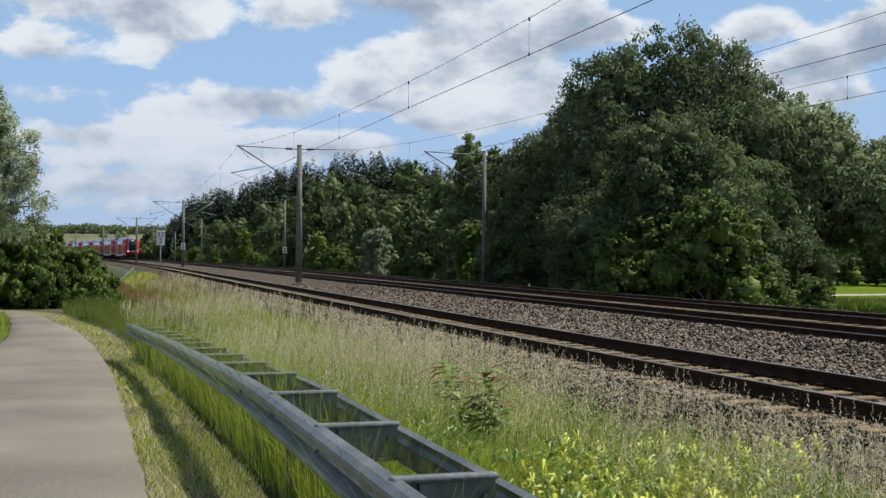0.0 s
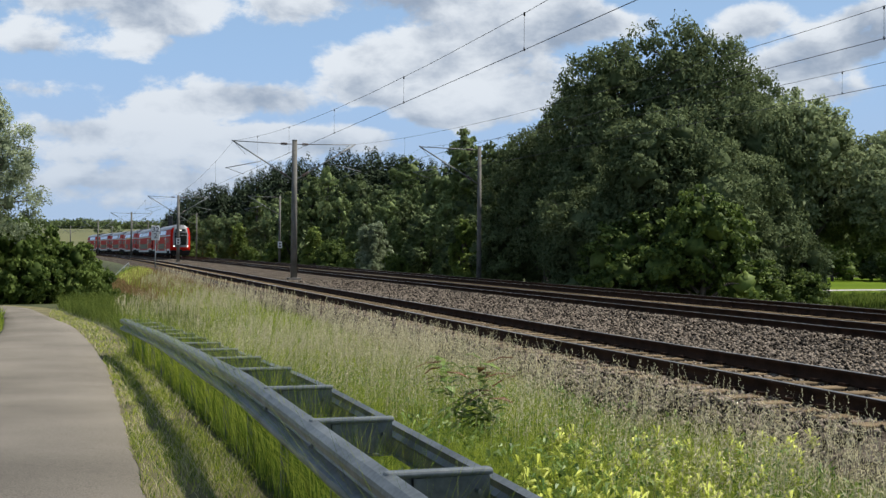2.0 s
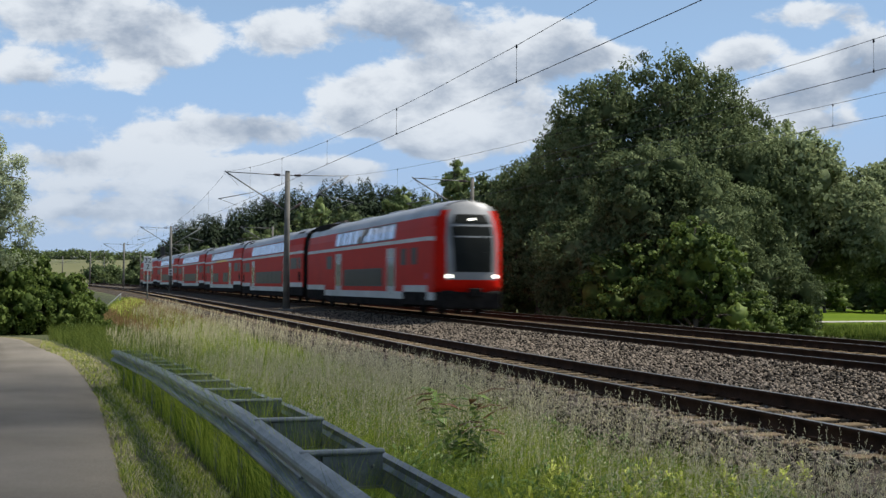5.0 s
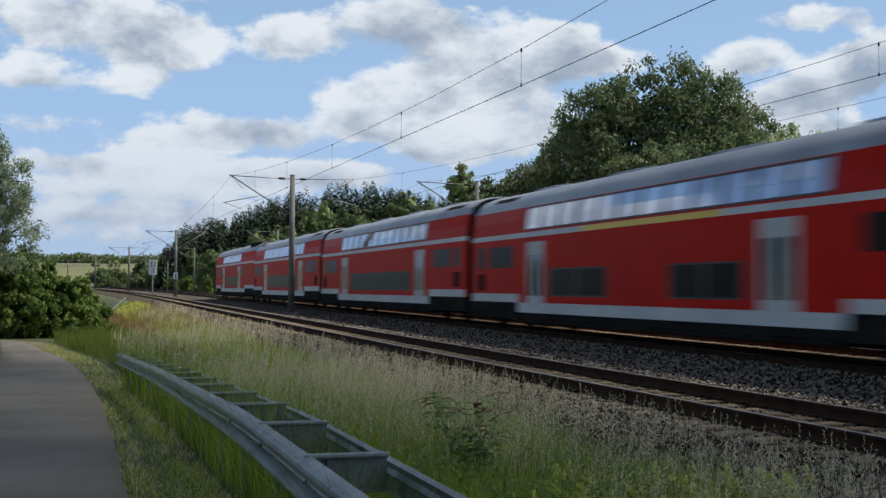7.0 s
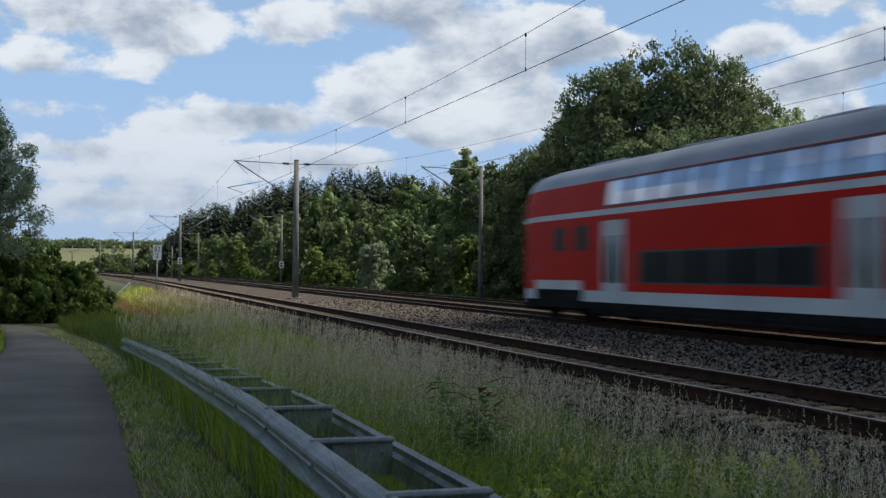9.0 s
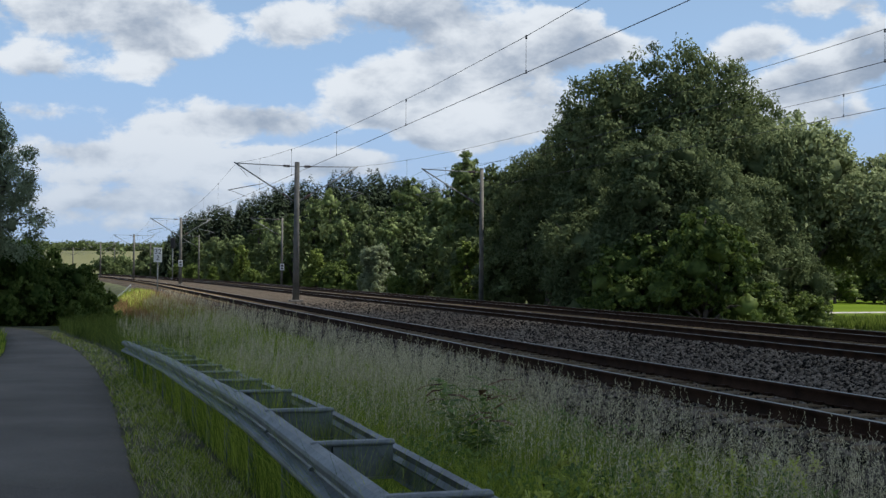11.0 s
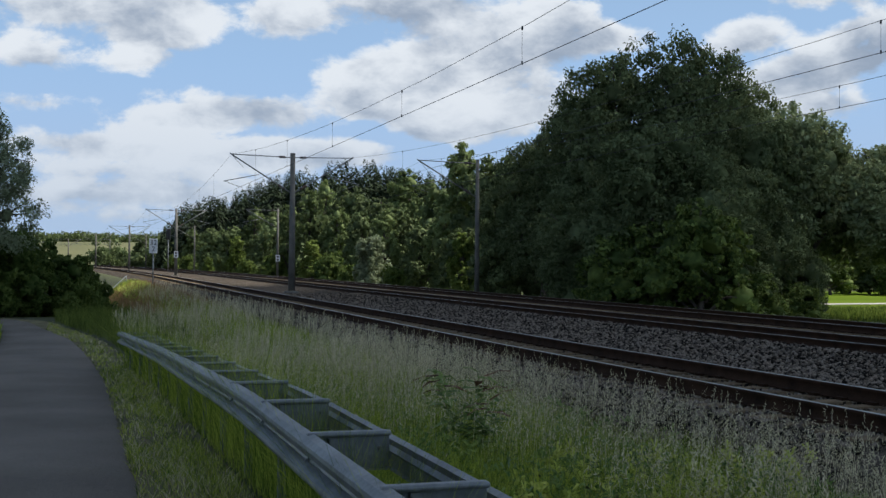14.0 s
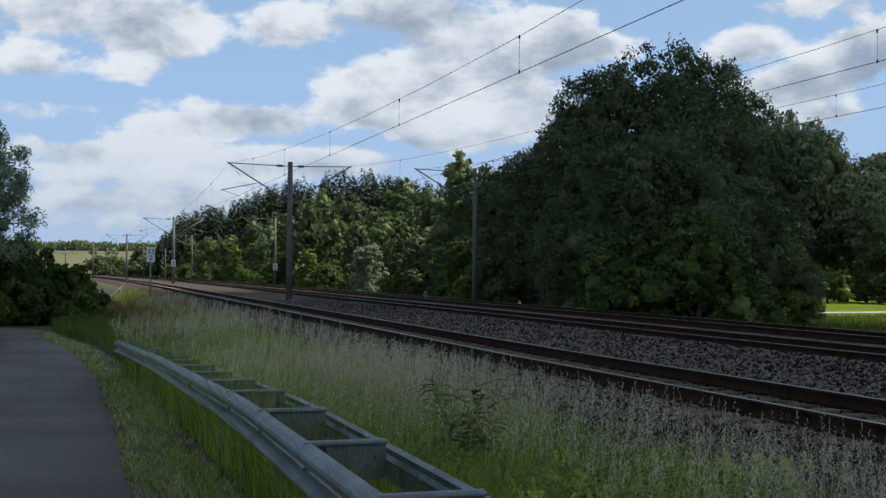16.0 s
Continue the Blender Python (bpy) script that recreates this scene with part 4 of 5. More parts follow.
def make_train():
    cars = []
    front = make_end_car()
    mid = make_middle_car()
    first = make_middle_car(yellow=(-4.0, 3.6))
    spec = [(front, "red double-deck driving car with lit headlights", False), (mid, "", False), (first, "red double-deck car with yellow first-class stripe", False), (mid, "", False), (mid, "", False), (front, "red double-deck driving car at the rear", True)]
    seen = set()
    for i, (ob, label, turned) in enumerate(spec):
        c = ob if ob not in seen else copy_thing(ob, pose(0, 0, 0))
        seen.add(ob)
        tagged(c, label or "red double-deck passenger car with grey roof", "train car", group="cars of the train")
        cars.append((c, i, turned))
    return cars


TRAIN = make_train()


def train_pose(s, turned):
    """The pose of a car whose middle is s metres along the second track."""
    a, b = s - 10.2, s + 10.2
    pa, pb = Vector((TRACKS[1] + bend(a), a, 0)), Vector((TRACKS[1] + bend(b), b, 0))
    d = pb - pa
    c = (pa + pb) / 2
    return pose(c.x, c.y, BED + 0.03 + grade(s), 0, 0, math.degrees(math.atan2(-d.x, d.y)) + (180 if turned else 0))
# ---- trees and bushes ----
def leaf_cloud(rng, centres, radii, per, length, width, droop=0.0, out=0.6, facing=None):
    """Folded leaves spread over clumps: two triangles each. Returns points and faces."""
    n = len(centres) * per
    c = np.repeat(np.asarray(centres, float), per, 0)
    r = np.repeat(np.asarray(radii, float), per)[:, None]
    d = rng.normal(size=(n, 3))
    d /= np.linalg.norm(d, axis=1, keepdims=True)
    p = c + d * r * rng.uniform(0.4, 1.0, (n, 1)) * np.array([1, 1, 0.8])
    p[:, 2] -= droop * rng.uniform(0, 1, n) * r[:, 0]
    # leaf axis: mostly sideways and outwards, hanging for willows
    ax = rng.normal(size=(n, 3)) * 0.7 + d * out
    ax[:, 2] -= droop * 1.2
    ax /= np.linalg.norm(ax, axis=1, keepdims=True)
    nr = d * 1.2 + rng.normal(size=(n, 3)) * 0.45 + np.array([0, 0, 0.3])
    if facing is not None:
        nr = nr * 0.75 + np.repeat(np.asarray(facing, float), per, 0) * 0.9
    side = np.cross(ax, nr)
    side /= np.linalg.norm(side, axis=1, keepdims=True) + 1e-9
    ln = length * rng.uniform(0.6, 1.3, (n, 1))
    wd = width * rng.uniform(0.6, 1.3, (n, 1))
    v = np.stack([p - ax * ln / 2, p + side * wd / 2 + nr * 0.03, p + ax * ln / 2, p - side * wd / 2 + nr * 0.03], 1)
    f = np.arange(n)[:, None] * 4 + np.array([[0, 1, 2, 3]])
    return v.reshape(-1, 3), f


def tree(seed, height, radius, material, kind, low=0.12, clumps=70, per=170, leaf=(0.30, 0.13), droop=0.0, squat=1.0, core=0.74):
    """A tapered trunk with limbs and a crown of clumps with gaps; name and proportions given."""
    rng = np.random.default_rng(seed)
    t = empty(kind)
    # crown lobes: a few big ones, clumps on their outer side
    lobes = []
    for i in range(13):
        k = (i + 0.5) / 13
        a = i * 2.4 + rng.uniform(-0.6, 0.6)
        z = height * (low + 0.13 + (0.70 - low) * k)
        off = radius * float(np.interp(k, [0, 0.3, 0.65, 1], [0.52, 0.62, 0.50, 0.22])) * rng.uniform(0.8, 1.15)
        lobes.append((math.cos(a) * off, math.sin(a) * off, z, radius * rng.uniform(0.36, 0.52) * (1.08 - 0.32 * k)))
    lobes.append((radius * 0.12, 0, height - radius * 0.42, radius * 0.42))
    lobes.append((-radius * 0.25, radius * 0.1, height - radius * 0.62, radius * 0.46))
    lobes.append((0, 0, height * 0.5, radius * 0.5))
    cs, rs, ds = [], [], []
    share = np.array([q[3] ** 2 for q in lobes])
    for i in rng.choice(len(lobes), clumps, p=share / share.sum()):
        x, y, z, r = lobes[i]
        d = rng.normal(size=3)
        d /= np.linalg.norm(d)
        q = np.array([x, y, z]) + d * r * np.array([1, 1, squat]) * rng.uniform(0.74, 0.98)
        q[2] = max(q[2], height * low * rng.uniform(0.6, 1.2) + 0.3)
        cs.append(q)
        rs.append(r * rng.uniform(0.16, 0.34))
        ds.append(d)
    v1, f1 = leaf_cloud(rng, cs, rs, per, leaf[0], leaf[1], droop, facing=ds)
    # an even coat of leaves over each lobe between the clumps
    coat = 26
    pick = rng.choice(len(lobes), clumps * per // coat, p=share / share.sum())
    d = rng.normal(size=(len(pick), 3))
    d /= np.linalg.norm(d, axis=1, keepdims=True)
    big = np.array(lobes)[pick]
    at = big[:, :3] + d * big[:, 3:] * np.array([1, 1, squat]) * rng.uniform(0.66, 0.84, (len(pick), 1))
    at[:, 2] = np.maximum(at[:, 2], height * low * 0.9 + 0.25)
    v0, f0 = leaf_cloud(rng, at, big[:, 3] * 0.22, coat, leaf[0] * 1.25, leaf[1] * 1.35, droop, facing=d)
    v1, f1 = np.vstack([v1, v0]), np.vstack([f1, f0 + len(v1)])
    # leafy inside of each lobe: a rough, dented mass below the outer leaves
    V, F, n = [v1], [f1], len(v1)
    for x, y, z, r in lobes:
        a, b = np.meshgrid(np.linspace(0, 2 * np.pi, 13)[:-1], np.linspace(0.12, np.pi - 0.12, 8))
        k = r * core * rng.uniform(0.55, 1.1, a.shape)
        v = np.stack([x + k * np.cos(a) * np.sin(b), y + k * np.sin(a) * np.sin(b), np.maximum(z + k * squat * np.cos(b), height * low * 0.8 + 0.2)], -1).reshape(-1, 3)
        f = np.array([(j * 12 + i, j * 12 + (i + 1) % 12, (j + 1) * 12 + (i + 1) % 12, (j + 1) * 12 + i) for j in range(7) for i in range(12)])
        V.append(v)
        F.append(f + n)
        n += len(v)
    soup("crown", np.vstack(V), np.vstack(F), material, parent=t)
    bm = bmesh.new()
    base_r = 0.022 * height + 0.05
    p = Vector((0, 0, -0.5))
    for i in range(5):
        q = Vector((rng.uniform(-0.03, 0.03) * height, rng.uniform(-0.03, 0.03) * height, height * 0.16 * (i + 1)))
        rod(bm, p, q, base_r * (1 - 0.17 * i), base_r * (1 - 0.17 * (i + 1)), sides=8)
        p = q
    for x, y, z, r in lobes:
        s = Vector((x * 0.12, y * 0.12, max(0.15 * height, z * 0.55)))
        mid = s.lerp(Vector((x, y, z)), 0.55) + Vector((0, 0, 0.06 * height))
        rod(bm, s, mid, base_r * 0.45, base_r * 0.28, sides=6)
        rod(bm, mid, (x, y, z), base_r * 0.28, base_r * 0.1, sides=6)
        for j in range(3):
            d = Vector(rng.normal(size=3)).normalized() * r * 0.8
            rod(bm, (x, y, z), Vector((x, y, z)) + d, base_r * 0.12, base_r * 0.04, sides=4)
    part("trunk", bm, "bark", t)
    return t


def put(ob, bearing, distance, size=1.0, tall=1.0, turn=0.0, used=set(), label="", category="tree", group=""):
    """Sets a tree at a bearing and distance; the first time the thing itself, then copies."""
    p = spot(bearing, distance)
    m = pose(p.x, p.y, land(p.x, p.y) - 0.05, 0, 0, turn) @ Matrix.Diagonal((size, size, size * tall, 1))
    if ob in used:
        ob = copy_thing(ob, m)
    else:
        used.add(ob)
        ob.matrix_basis = m
    return tagged(ob, label, category, group=group)


def make_trees():
    tall_willow = tree(11, 14.0, 5.6, "willow", "willow_tree", clumps=260, per=66, leaf=(0.23, 0.110), droop=0.25, low=0.12, core=0.3)
    round_willow = tree(12, 11.0, 4.9, "willow", "willow_tree", clumps=270, per=66, leaf=(0.23, 0.108), droop=0.45, low=0.0, core=0.55)
    alder = tree(13, 11.0, 3.6, "leaf", "broadleaf_tree", clumps=120, per=44, leaf=(0.33, 0.22), low=0.04, core=0.5)
    ash = tree(14, 11.5, 4.4, "leaf", "broadleaf_tree", clumps=130, per=44, leaf=(0.35, 0.22), low=0.06, core=0.5)
    birch = tree(15, 12.0, 3.1, "pale_leaf", "broadleaf_tree", clumps=115, per=44, leaf=(0.31, 0.20), low=0.06, squat=1.25, core=0.45)
    shrub = tree(16, 5.2, 2.7, "bush", "bush", clumps=125, per=46, leaf=(0.20, 0.13), low=0.02, core=0.5)
    thicket = tree(17, 3.2, 2.1, "lane_bush", "bush", clumps=120, per=44, leaf=(0.17, 0.105), low=0.0, core=0.5)

    W = dict(category="tree", group="willows beside the line")
    for b, d, size, tall, turn in ((25.9, 66, 1.0, 1.10, 0), (28.7, 66, 1.0, 1.05, 130), (24.0, 70, 0.86, 1.03, 250), (31.2, 70, 0.9, 1.04, 60), (22.0, 74, 0.76, 0.98, 20)):
        put(tall_willow, b, d, size, tall, turn, label="tall grey-green willow with open branching top", **W)
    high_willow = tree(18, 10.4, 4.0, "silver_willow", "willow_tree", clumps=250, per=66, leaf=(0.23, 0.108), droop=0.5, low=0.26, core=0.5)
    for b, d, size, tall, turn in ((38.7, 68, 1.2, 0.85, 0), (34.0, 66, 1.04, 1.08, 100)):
        put(high_willow, b, d, size, tall, turn, label="silvery willow in a sunlit leaf colour, its crown clear of the ground", **W)
    for b, d, size, tall, turn in ((27.9, 58, 1.0, 0.95, 20), (32.0, 64, 0.92, 1.20, 100), (24.6, 63, 0.9, 0.95, 300), (30.4, 60, 0.9, 0.93, 160), (26.0, 60, 0.8, 0.9, 190), (33.4, 62, 0.45, 1.1, 40)):
        put(round_willow, b, d, size, tall, turn, label="round drooping silvery willow reaching to the ground", **W)
    B = dict(category="bush", group="bushes below the trees")
    put(shrub, 29.6, 53.5, 1.12, 1.0, 0, label="fresh green bush below the willows", **B)
    put(shrub, 26.2, 56, 0.9, 0.9, 70, label="dark green bush below the willows", **B)
    put(shrub, 31.9, 57, 0.6, 0.8, 140, label="dark green bush below the willows", **B)
    put(shrub, 34.0, 60, 0.5, 0.8, 220, label="dark green bush below the willows", **B)
    T = dict(category="tree", group="broadleaf trees along the line")
    for k, (b, d, s, tall, turn) in enumerate(((21.4, 82, 0.95, 1.05, 0), (19.9, 92, 0.98, 1.05, 40), (18.3, 100, 1.0, 1.12, 90), (17.0, 112, 1.0, 1.05, 200), (22.6, 78, 0.9, 1.0, 280),
                                               (15.6, 128, 1.0, 1.0, 10), (14.2, 136, 1.02, 1.0, 120), (12.9, 140, 1.0, 1.06, 220), (11.6, 148, 1.0, 1.02, 300), (10.6, 165, 0.98, 1.0, 60),
                                               (9.3, 185, 1.0, 0.98, 150), (8.3, 200, 1.0, 0.95, 270), (7.2, 215, 1.02, 0.92, 30), (6.3, 238, 0.95, 0.9, 190), (5.4, 258, 0.95, 0.8, 100),
                                               (13.3, 124, 0.78, 1.05, 80), (18.2, 86, 0.55, 0.9, 20), (10.0, 150, 0.8, 1.0, 0), (16.3, 105, 0.7, 0.9, 60), (20.6, 76, 0.7, 0.85, 310), (10.8, 139, 0.84, 1.05, 200),
                                               (4.3, 300, 1.0, 0.8, 10), (3.2, 330, 1.1, 0.85, 140), (12.2, 131, 0.72, 1.0, 250), (8.6, 176, 0.8, 0.95, 330), (15.0, 118, 0.8, 1.0, 45), (14.6, 112, 0.62, 1.0, 15))):
        put((alder, ash, birch)[k % 3], b, d, s, tall, turn, label=("leafy green tree at the edge of the wood", "spreading green broadleaf tree by the line", "slender pale green tree by the line")[k % 3], **T)
    young = tree(19, 6.6, 1.7, "fresh_leaf", "young_tree", clumps=130, per=50, leaf=(0.24, 0.16), low=0.04, squat=1.35, core=0.45)
    for b, d, s, tall, turn in ((7.5, 180, 1.0, 1.05, 0), (11.05, 127, 0.9, 0.85, 70), (18.2, 80, 0.72, 1.0, 150), (6.1, 205, 0.75, 0.7, 220)):
        put(young, b, d, s, tall, turn, label="young bright green tree beside the track bed", category="tree", group="young trees beside the line")
    grey = tree(20, 5.6, 2.1, "silver_leaf", "willow_bush", clumps=150, per=50, leaf=(0.22, 0.11), low=0.02, squat=1.15, core=0.45)
    put(grey, 13.9, 106, 1.0, 1.0, 0, label="grey-leaved willow bush at the edge of the wood", category="bush")
    for b, d, s, turn in ((7.9, 172, 0.62, 0), (9.2, 148, 0.7, 40), (11.9, 120, 0.72, 150), (5.2, 215, 0.6, 200), (14.9, 99, 0.5, 250), (4.5, 225, 0.55, 20), (12.7, 113, 0.5, 100)):
        put(shrub, b, d, s, 1.0, turn, label="bright green bush beside the track bed", **B)
    for b, d, s, turn in ((34.5, 150, 0.85, 0), (36.2, 158, 0.9, 70), (37.6, 150, 0.8, 150), (39.2, 156, 0.9, 230), (41.0, 150, 0.85, 310), (33.0, 160, 0.9, 20), (43.0, 155, 0.9, 100)):
        put(alder, b, d, s, 0.85, turn, label="dark green tree at the far side of the field", category="tree", group="trees behind the field")
        put(shrub, b + 0.9, d - 4, 1.1, 0.8, turn, label="dark bush at the far side of the field", **B)
    # left of the lane
    left = tree(21, 8.3, 2.7, "silver_leaf", "willow_tree", clumps=230, per=80, leaf=(0.13, 0.045), droop=0.25, low=0.30, core=0.2)
    put(left, -4.7, 50, 1.12, 1.0, 0, label="pale silvery willow beside the lane", category="tree")
    for b, d, s, tall, turn in ((-0.2, 55, 0.92, 1.0, 0), (-1.4, 56, 0.9, 1.0, 80), (-2.7, 54, 1.08, 1.15, 150), (-0.9, 61, 0.95, 1.1, 210), (-2.2, 62, 1.2, 1.2, 300), (-3.8, 54, 1.2, 1.1, 20), (0.45, 63, 0.85, 1.0, 120), (-3.2, 68, 1.4, 1.3, 60), (-1.5, 70, 1.1, 1.1, 30), (-2.9, 76, 1.5, 1.3, 200)):
        put(thicket, b, d, s, tall, turn, label="dense fresh green bush beside the lane", category="bush", group="bushes beside the lane")
    put(alder, -0.15, 150, 0.38, 0.8, 0, label="small dark round tree in front of the field", category="tree")


def make_far_woods():
    """Spruce wood on the rise, and broadleaf woods beyond, as one mass each."""
    rng = np.random.default_rng(31)
    V, F, off = [], [], 0
    for i in range(430):
        b = rng.uniform(4.0, 19.5)
        d = rng.uniform(262, 330)
        p = spot(b, d)
        top = np.interp(b, [4.0, 5.0, 7, 9, 11, 13.5, 15, 17, 19.5], [8, 13.5, 15.5, 19, 21.5, 23, 21, 20, 20]) * d / 262 * rng.uniform(0.84, 1.09)
        g = land(p.x, p.y)
        h = max(4.0, top + 1.0 - g)
        n = 330
        k = np.sort(rng.uniform(0, 1, n)) ** 0.75
        rad = (1 - k) ** 0.8 * h * 0.25 + 0.2
        a = rng.uniform(0, 2 * np.pi, n)
        c = np.column_stack([p.x + np.cos(a) * rad * 0.75, p.y + np.sin(a) * rad * 0.75, g + h * (0.12 + 0.88 * k)])
        ax = np.column_stack([np.cos(a), np.sin(a), rng.uniform(-0.9, 0.25, n)]) * (rad * 0.30 + 0.14)[:, None]
        sd = np.column_stack([-np.sin(a), np.cos(a), np.zeros(n)]) * (0.10 + rad * 0.085)[:, None]
        v = np.stack([c - ax * 0.5, c + sd, c + ax, c - sd], 1).reshape(-1, 3)
        V.append(v)
        F.append(np.arange(n)[:, None] * 4 + np.array([[0, 1, 2, 3]]) + off)
        off += len(v)
    tagged(soup("spruce_wood", np.vstack(V), np.vstack(F), "needle"), "dark spruce wood on the rise", "wood", kind="stuff")
    V, F, off = [], [], 0
    groups = [(rng.uniform(9.5, 24), rng.uniform(135, 250), rng.uniform(7, 10.5), rng.uniform(2.5, 3.8)) for _ in range(70)]
    groups += [(rng.uniform(3.2, 9.5), rng.uniform(265, 300), rng.uniform(7, 10), rng.uniform(2.5, 3.8)) for _ in range(40)]
    groups += [(rng.uniform(-5, 4.5), rng.uniform(860, 960), rng.uniform(4.5, 7), rng.uniform(6, 9)) for _ in range(70)]
    groups += [(rng.uniform(26, 52), rng.uniform(180, 225), rng.uniform(8, 11), rng.uniform(5, 8)) for _ in range(50)]
    groups += [(rng.uniform(1.2, 4.2), rng.uniform(330, 420), rng.uniform(5, 9), rng.uniform(3, 4)) for _ in range(26)]
    groups += [(rng.uniform(24, 33), rng.uniform(70, 92), rng.uniform(5.0, 6.8), 3.4) for _ in range(12)]
    for b, d, h, r in groups:
        p = spot(b, d)
        g = land(p.x, p.y)
        k = 9
        cs = np.column_stack([p.x + rng.normal(0, r * 0.45, k), p.y + rng.normal(0, r * 0.45, k), g + h * rng.uniform(0.2, 0.88, k)])
        s = 0.45 + 0.0012 * d
        v, f = leaf_cloud(rng, cs, rng.uniform(0.35, 0.6, k) * r, 36, s * 1.3, s * 0.8)
        V.append(v)
        F.append(f + off)
        off += len(v)
    tagged(soup("far_woods", np.vstack(V), np.vstack(F), "leaf"), "mixed green woods in the distance", "wood", kind="stuff")


# ---- meadow ----
def blades(rng, x, y, z, h, w, lean, material, name, label, category, index=None):
    """Bent blades of grass, two quads tapering to a tip."""
    n = len(x)
    a = rng.uniform(0, 2 * np.pi, n)
    la = rng.uniform(0, 2 * np.pi, n)
    sx, sy = np.cos(a) * w / 2, np.sin(a) * w / 2
    bx, by = np.cos(la) * lean * h, np.sin(la) * lean * h
    def pt(k, s, b):
        return np.column_stack([x + bx * b + sx * s, y + by * b + sy * s, z + h * k])
    v = np.stack([pt(0, 1, 0), pt(0, -1, 0), pt(0.55, -0.8, 0.3), pt(0.55, 0.8, 0.3), pt(1, -0.12, 1), pt(1, 0.12, 1)], 1).reshape(-1, 3)
    f = (np.arange(n)[:, None, None] * 6 + np.array([[[0, 1, 2, 3], [3, 2, 4, 5]]])).reshape(-1, 4)
    return tagged(soup(name, v, f, material), label, category, kind="stuff")


LAND = np.vectorize(land)


def scatter(rng, boxes):
    """Points over boxes (x0, x1, y0, y1, per square metre)."""
    out = []
    for x0, x1, y0, y1, per in boxes:
        n = int((x1 - x0) * (y1 - y0) * per)
        out.append(np.column_stack([rng.uniform(x0, x1, n), rng.uniform(y0, y1, n)]))
    p = np.vstack(out)
    return p[:, 0], p[:, 1]


def make_meadow():
    rng = np.random.default_rng(41)
    x, y = scatter(rng, [(0.8, 6.2, 3.6, 10, 1400), (0.4, 6.3, 10, 18, 900), (0.2, 6.3, 18, 32, 500), (-0.6, 6.3, 32, 55, 180), (-3, 6.3, 55, 110, 60)])
    keep = x > np.array([guard_x(b) - 0.34 if b < 25.0 else road_edge(b) + 0.95 for b in y])
    patch = np.array([noise.noise(Vector((a * 0.8, b * 0.5, 0))) for a, b in zip(x, y)])
    thin = np.interp(x, [5.0, 6.3], [1.0, 0.25])
    keep &= rng.uniform(0, 1, len(x)) < thin
    front = x < np.array([guard_x(b) for b in y]) + 0.02
    keep &= ~front | (rng.uniform(0, 1, len(x)) < 0.45 + 0.8 * patch + 1.1 * (x - np.array([guard_x(b) for b in y])))
    gap = x - np.array([guard_x(b) for b in y])
    keep &= (y > 25) | (gap < -0.10) | (gap > 0.05)
    x, y, patch = x[keep], y[keep], patch[keep]
    far = np.clip(y / 25, 0.6, 2.6)
    inside = (x > np.array([guard_x(b) for b in y]) + 0.03) & (x < np.array([guard_x(b) for b in y]) + 0.62) & (y < 25)
    low = x < np.array([guard_x(b) for b in y]) + 0.07
    h = (0.46 + 0.16 * patch) * np.where(low & (y < 25), 0.27, 1) * np.where(inside, np.interp(y, [4.0, 6.5, 9], [1.15, 1.5, 1.8]), 1) * rng.uniform(0.45, 1.25, len(x)) * np.interp(x, [0.6, 1.26, 1.6, 2.5, 5.0, 6.3], [1.3, 1.35, 0.95, 1, 0.95, 0.55])
    gap = np.abs(x - np.array([guard_x(b) for b in y]))
    lean = rng.uniform(0.15, 1.1, len(x)) ** 1.3 * np.where(y < 25, np.interp(gap, [0.0, 0.4], [0.5, 1.0]), 1.0)
    bank = (y > 27) & (x < 3.4 + 0.5 * patch)
    for sel, mat, name, label in ((~bank, "grass", "meadow_grass", "tall fresh green meadow grass"), (bank, "bank_grass", "bank_grass", "darker green grass on the bank below the line")):
        blades(rng, x[sel], y[sel], LAND(x[sel], y[sel]) - 0.02, (h * np.where(bank, 0.75, 1.0))[sel], (0.0058 * far)[sel], lean[sel], mat, name, label, "grass")
    # low herbs between the blades
    x, y = scatter(rng, [(1.5, 5.4, 3.6, 9.5, 260), (1.5, 5.6, 9.5, 16, 110)])
    patch = np.array([noise.noise(Vector((a * 1.6, b * 1.1, 21))) for a, b in zip(x, y)])
    keep = rng.uniform(0, 1, len(x)) < np.clip(0.35 + 1.4 * patch, 0.03, 1)
    x, y = x[keep], y[keep]
    v, f = leaf_cloud(rng, np.column_stack([x, y, LAND(x, y) + rng.uniform(0.08, 0.42, len(x))]), np.full(len(x), 0.05), 5, 0.055, 0.022)
    tagged(soup("meadow_herbs", v, f, "sapling"), "small green herb leaves among the grass", "herb", kind="stuff")
    # flowering stems with pale loose heads
    x, y = scatter(rng, [(1.8, 6.3, 3.2, 10, 75), (1.5, 6.4, 10, 20, 60), (1.2, 6.4, 20, 40, 22), (3.4, 6.4, 40, 75, 7), (4.0, 6.6, 4.5, 22, 30)])
    patch = np.array([noise.noise(Vector((a * 0.35, b * 0.22, 9))) for a, b in zip(x, y)])
    keep = rng.uniform(0, 1, len(x)) < np.clip(0.45 + 1.3 * patch + np.interp(x, [1.5, 3.5, 6], [-0.35, 0.1, 0.5]) + np.interp(y, [4, 14], [-0.1, 0.2]), 0.02, 1)
    keep &= (x < 5.5) | (rng.uniform(0, 1, len(x)) < 0.4)
    x, y = x[keep], y[keep]
    n = len(x)
    far = np.clip(y / 16, 0.7, 2.4)
    h = rng.uniform(0.5, 0.98, n) * np.interp(x, [2, 6, 6.6], [1.0, 0.9, 0.6])
    z = LAND(x, y)
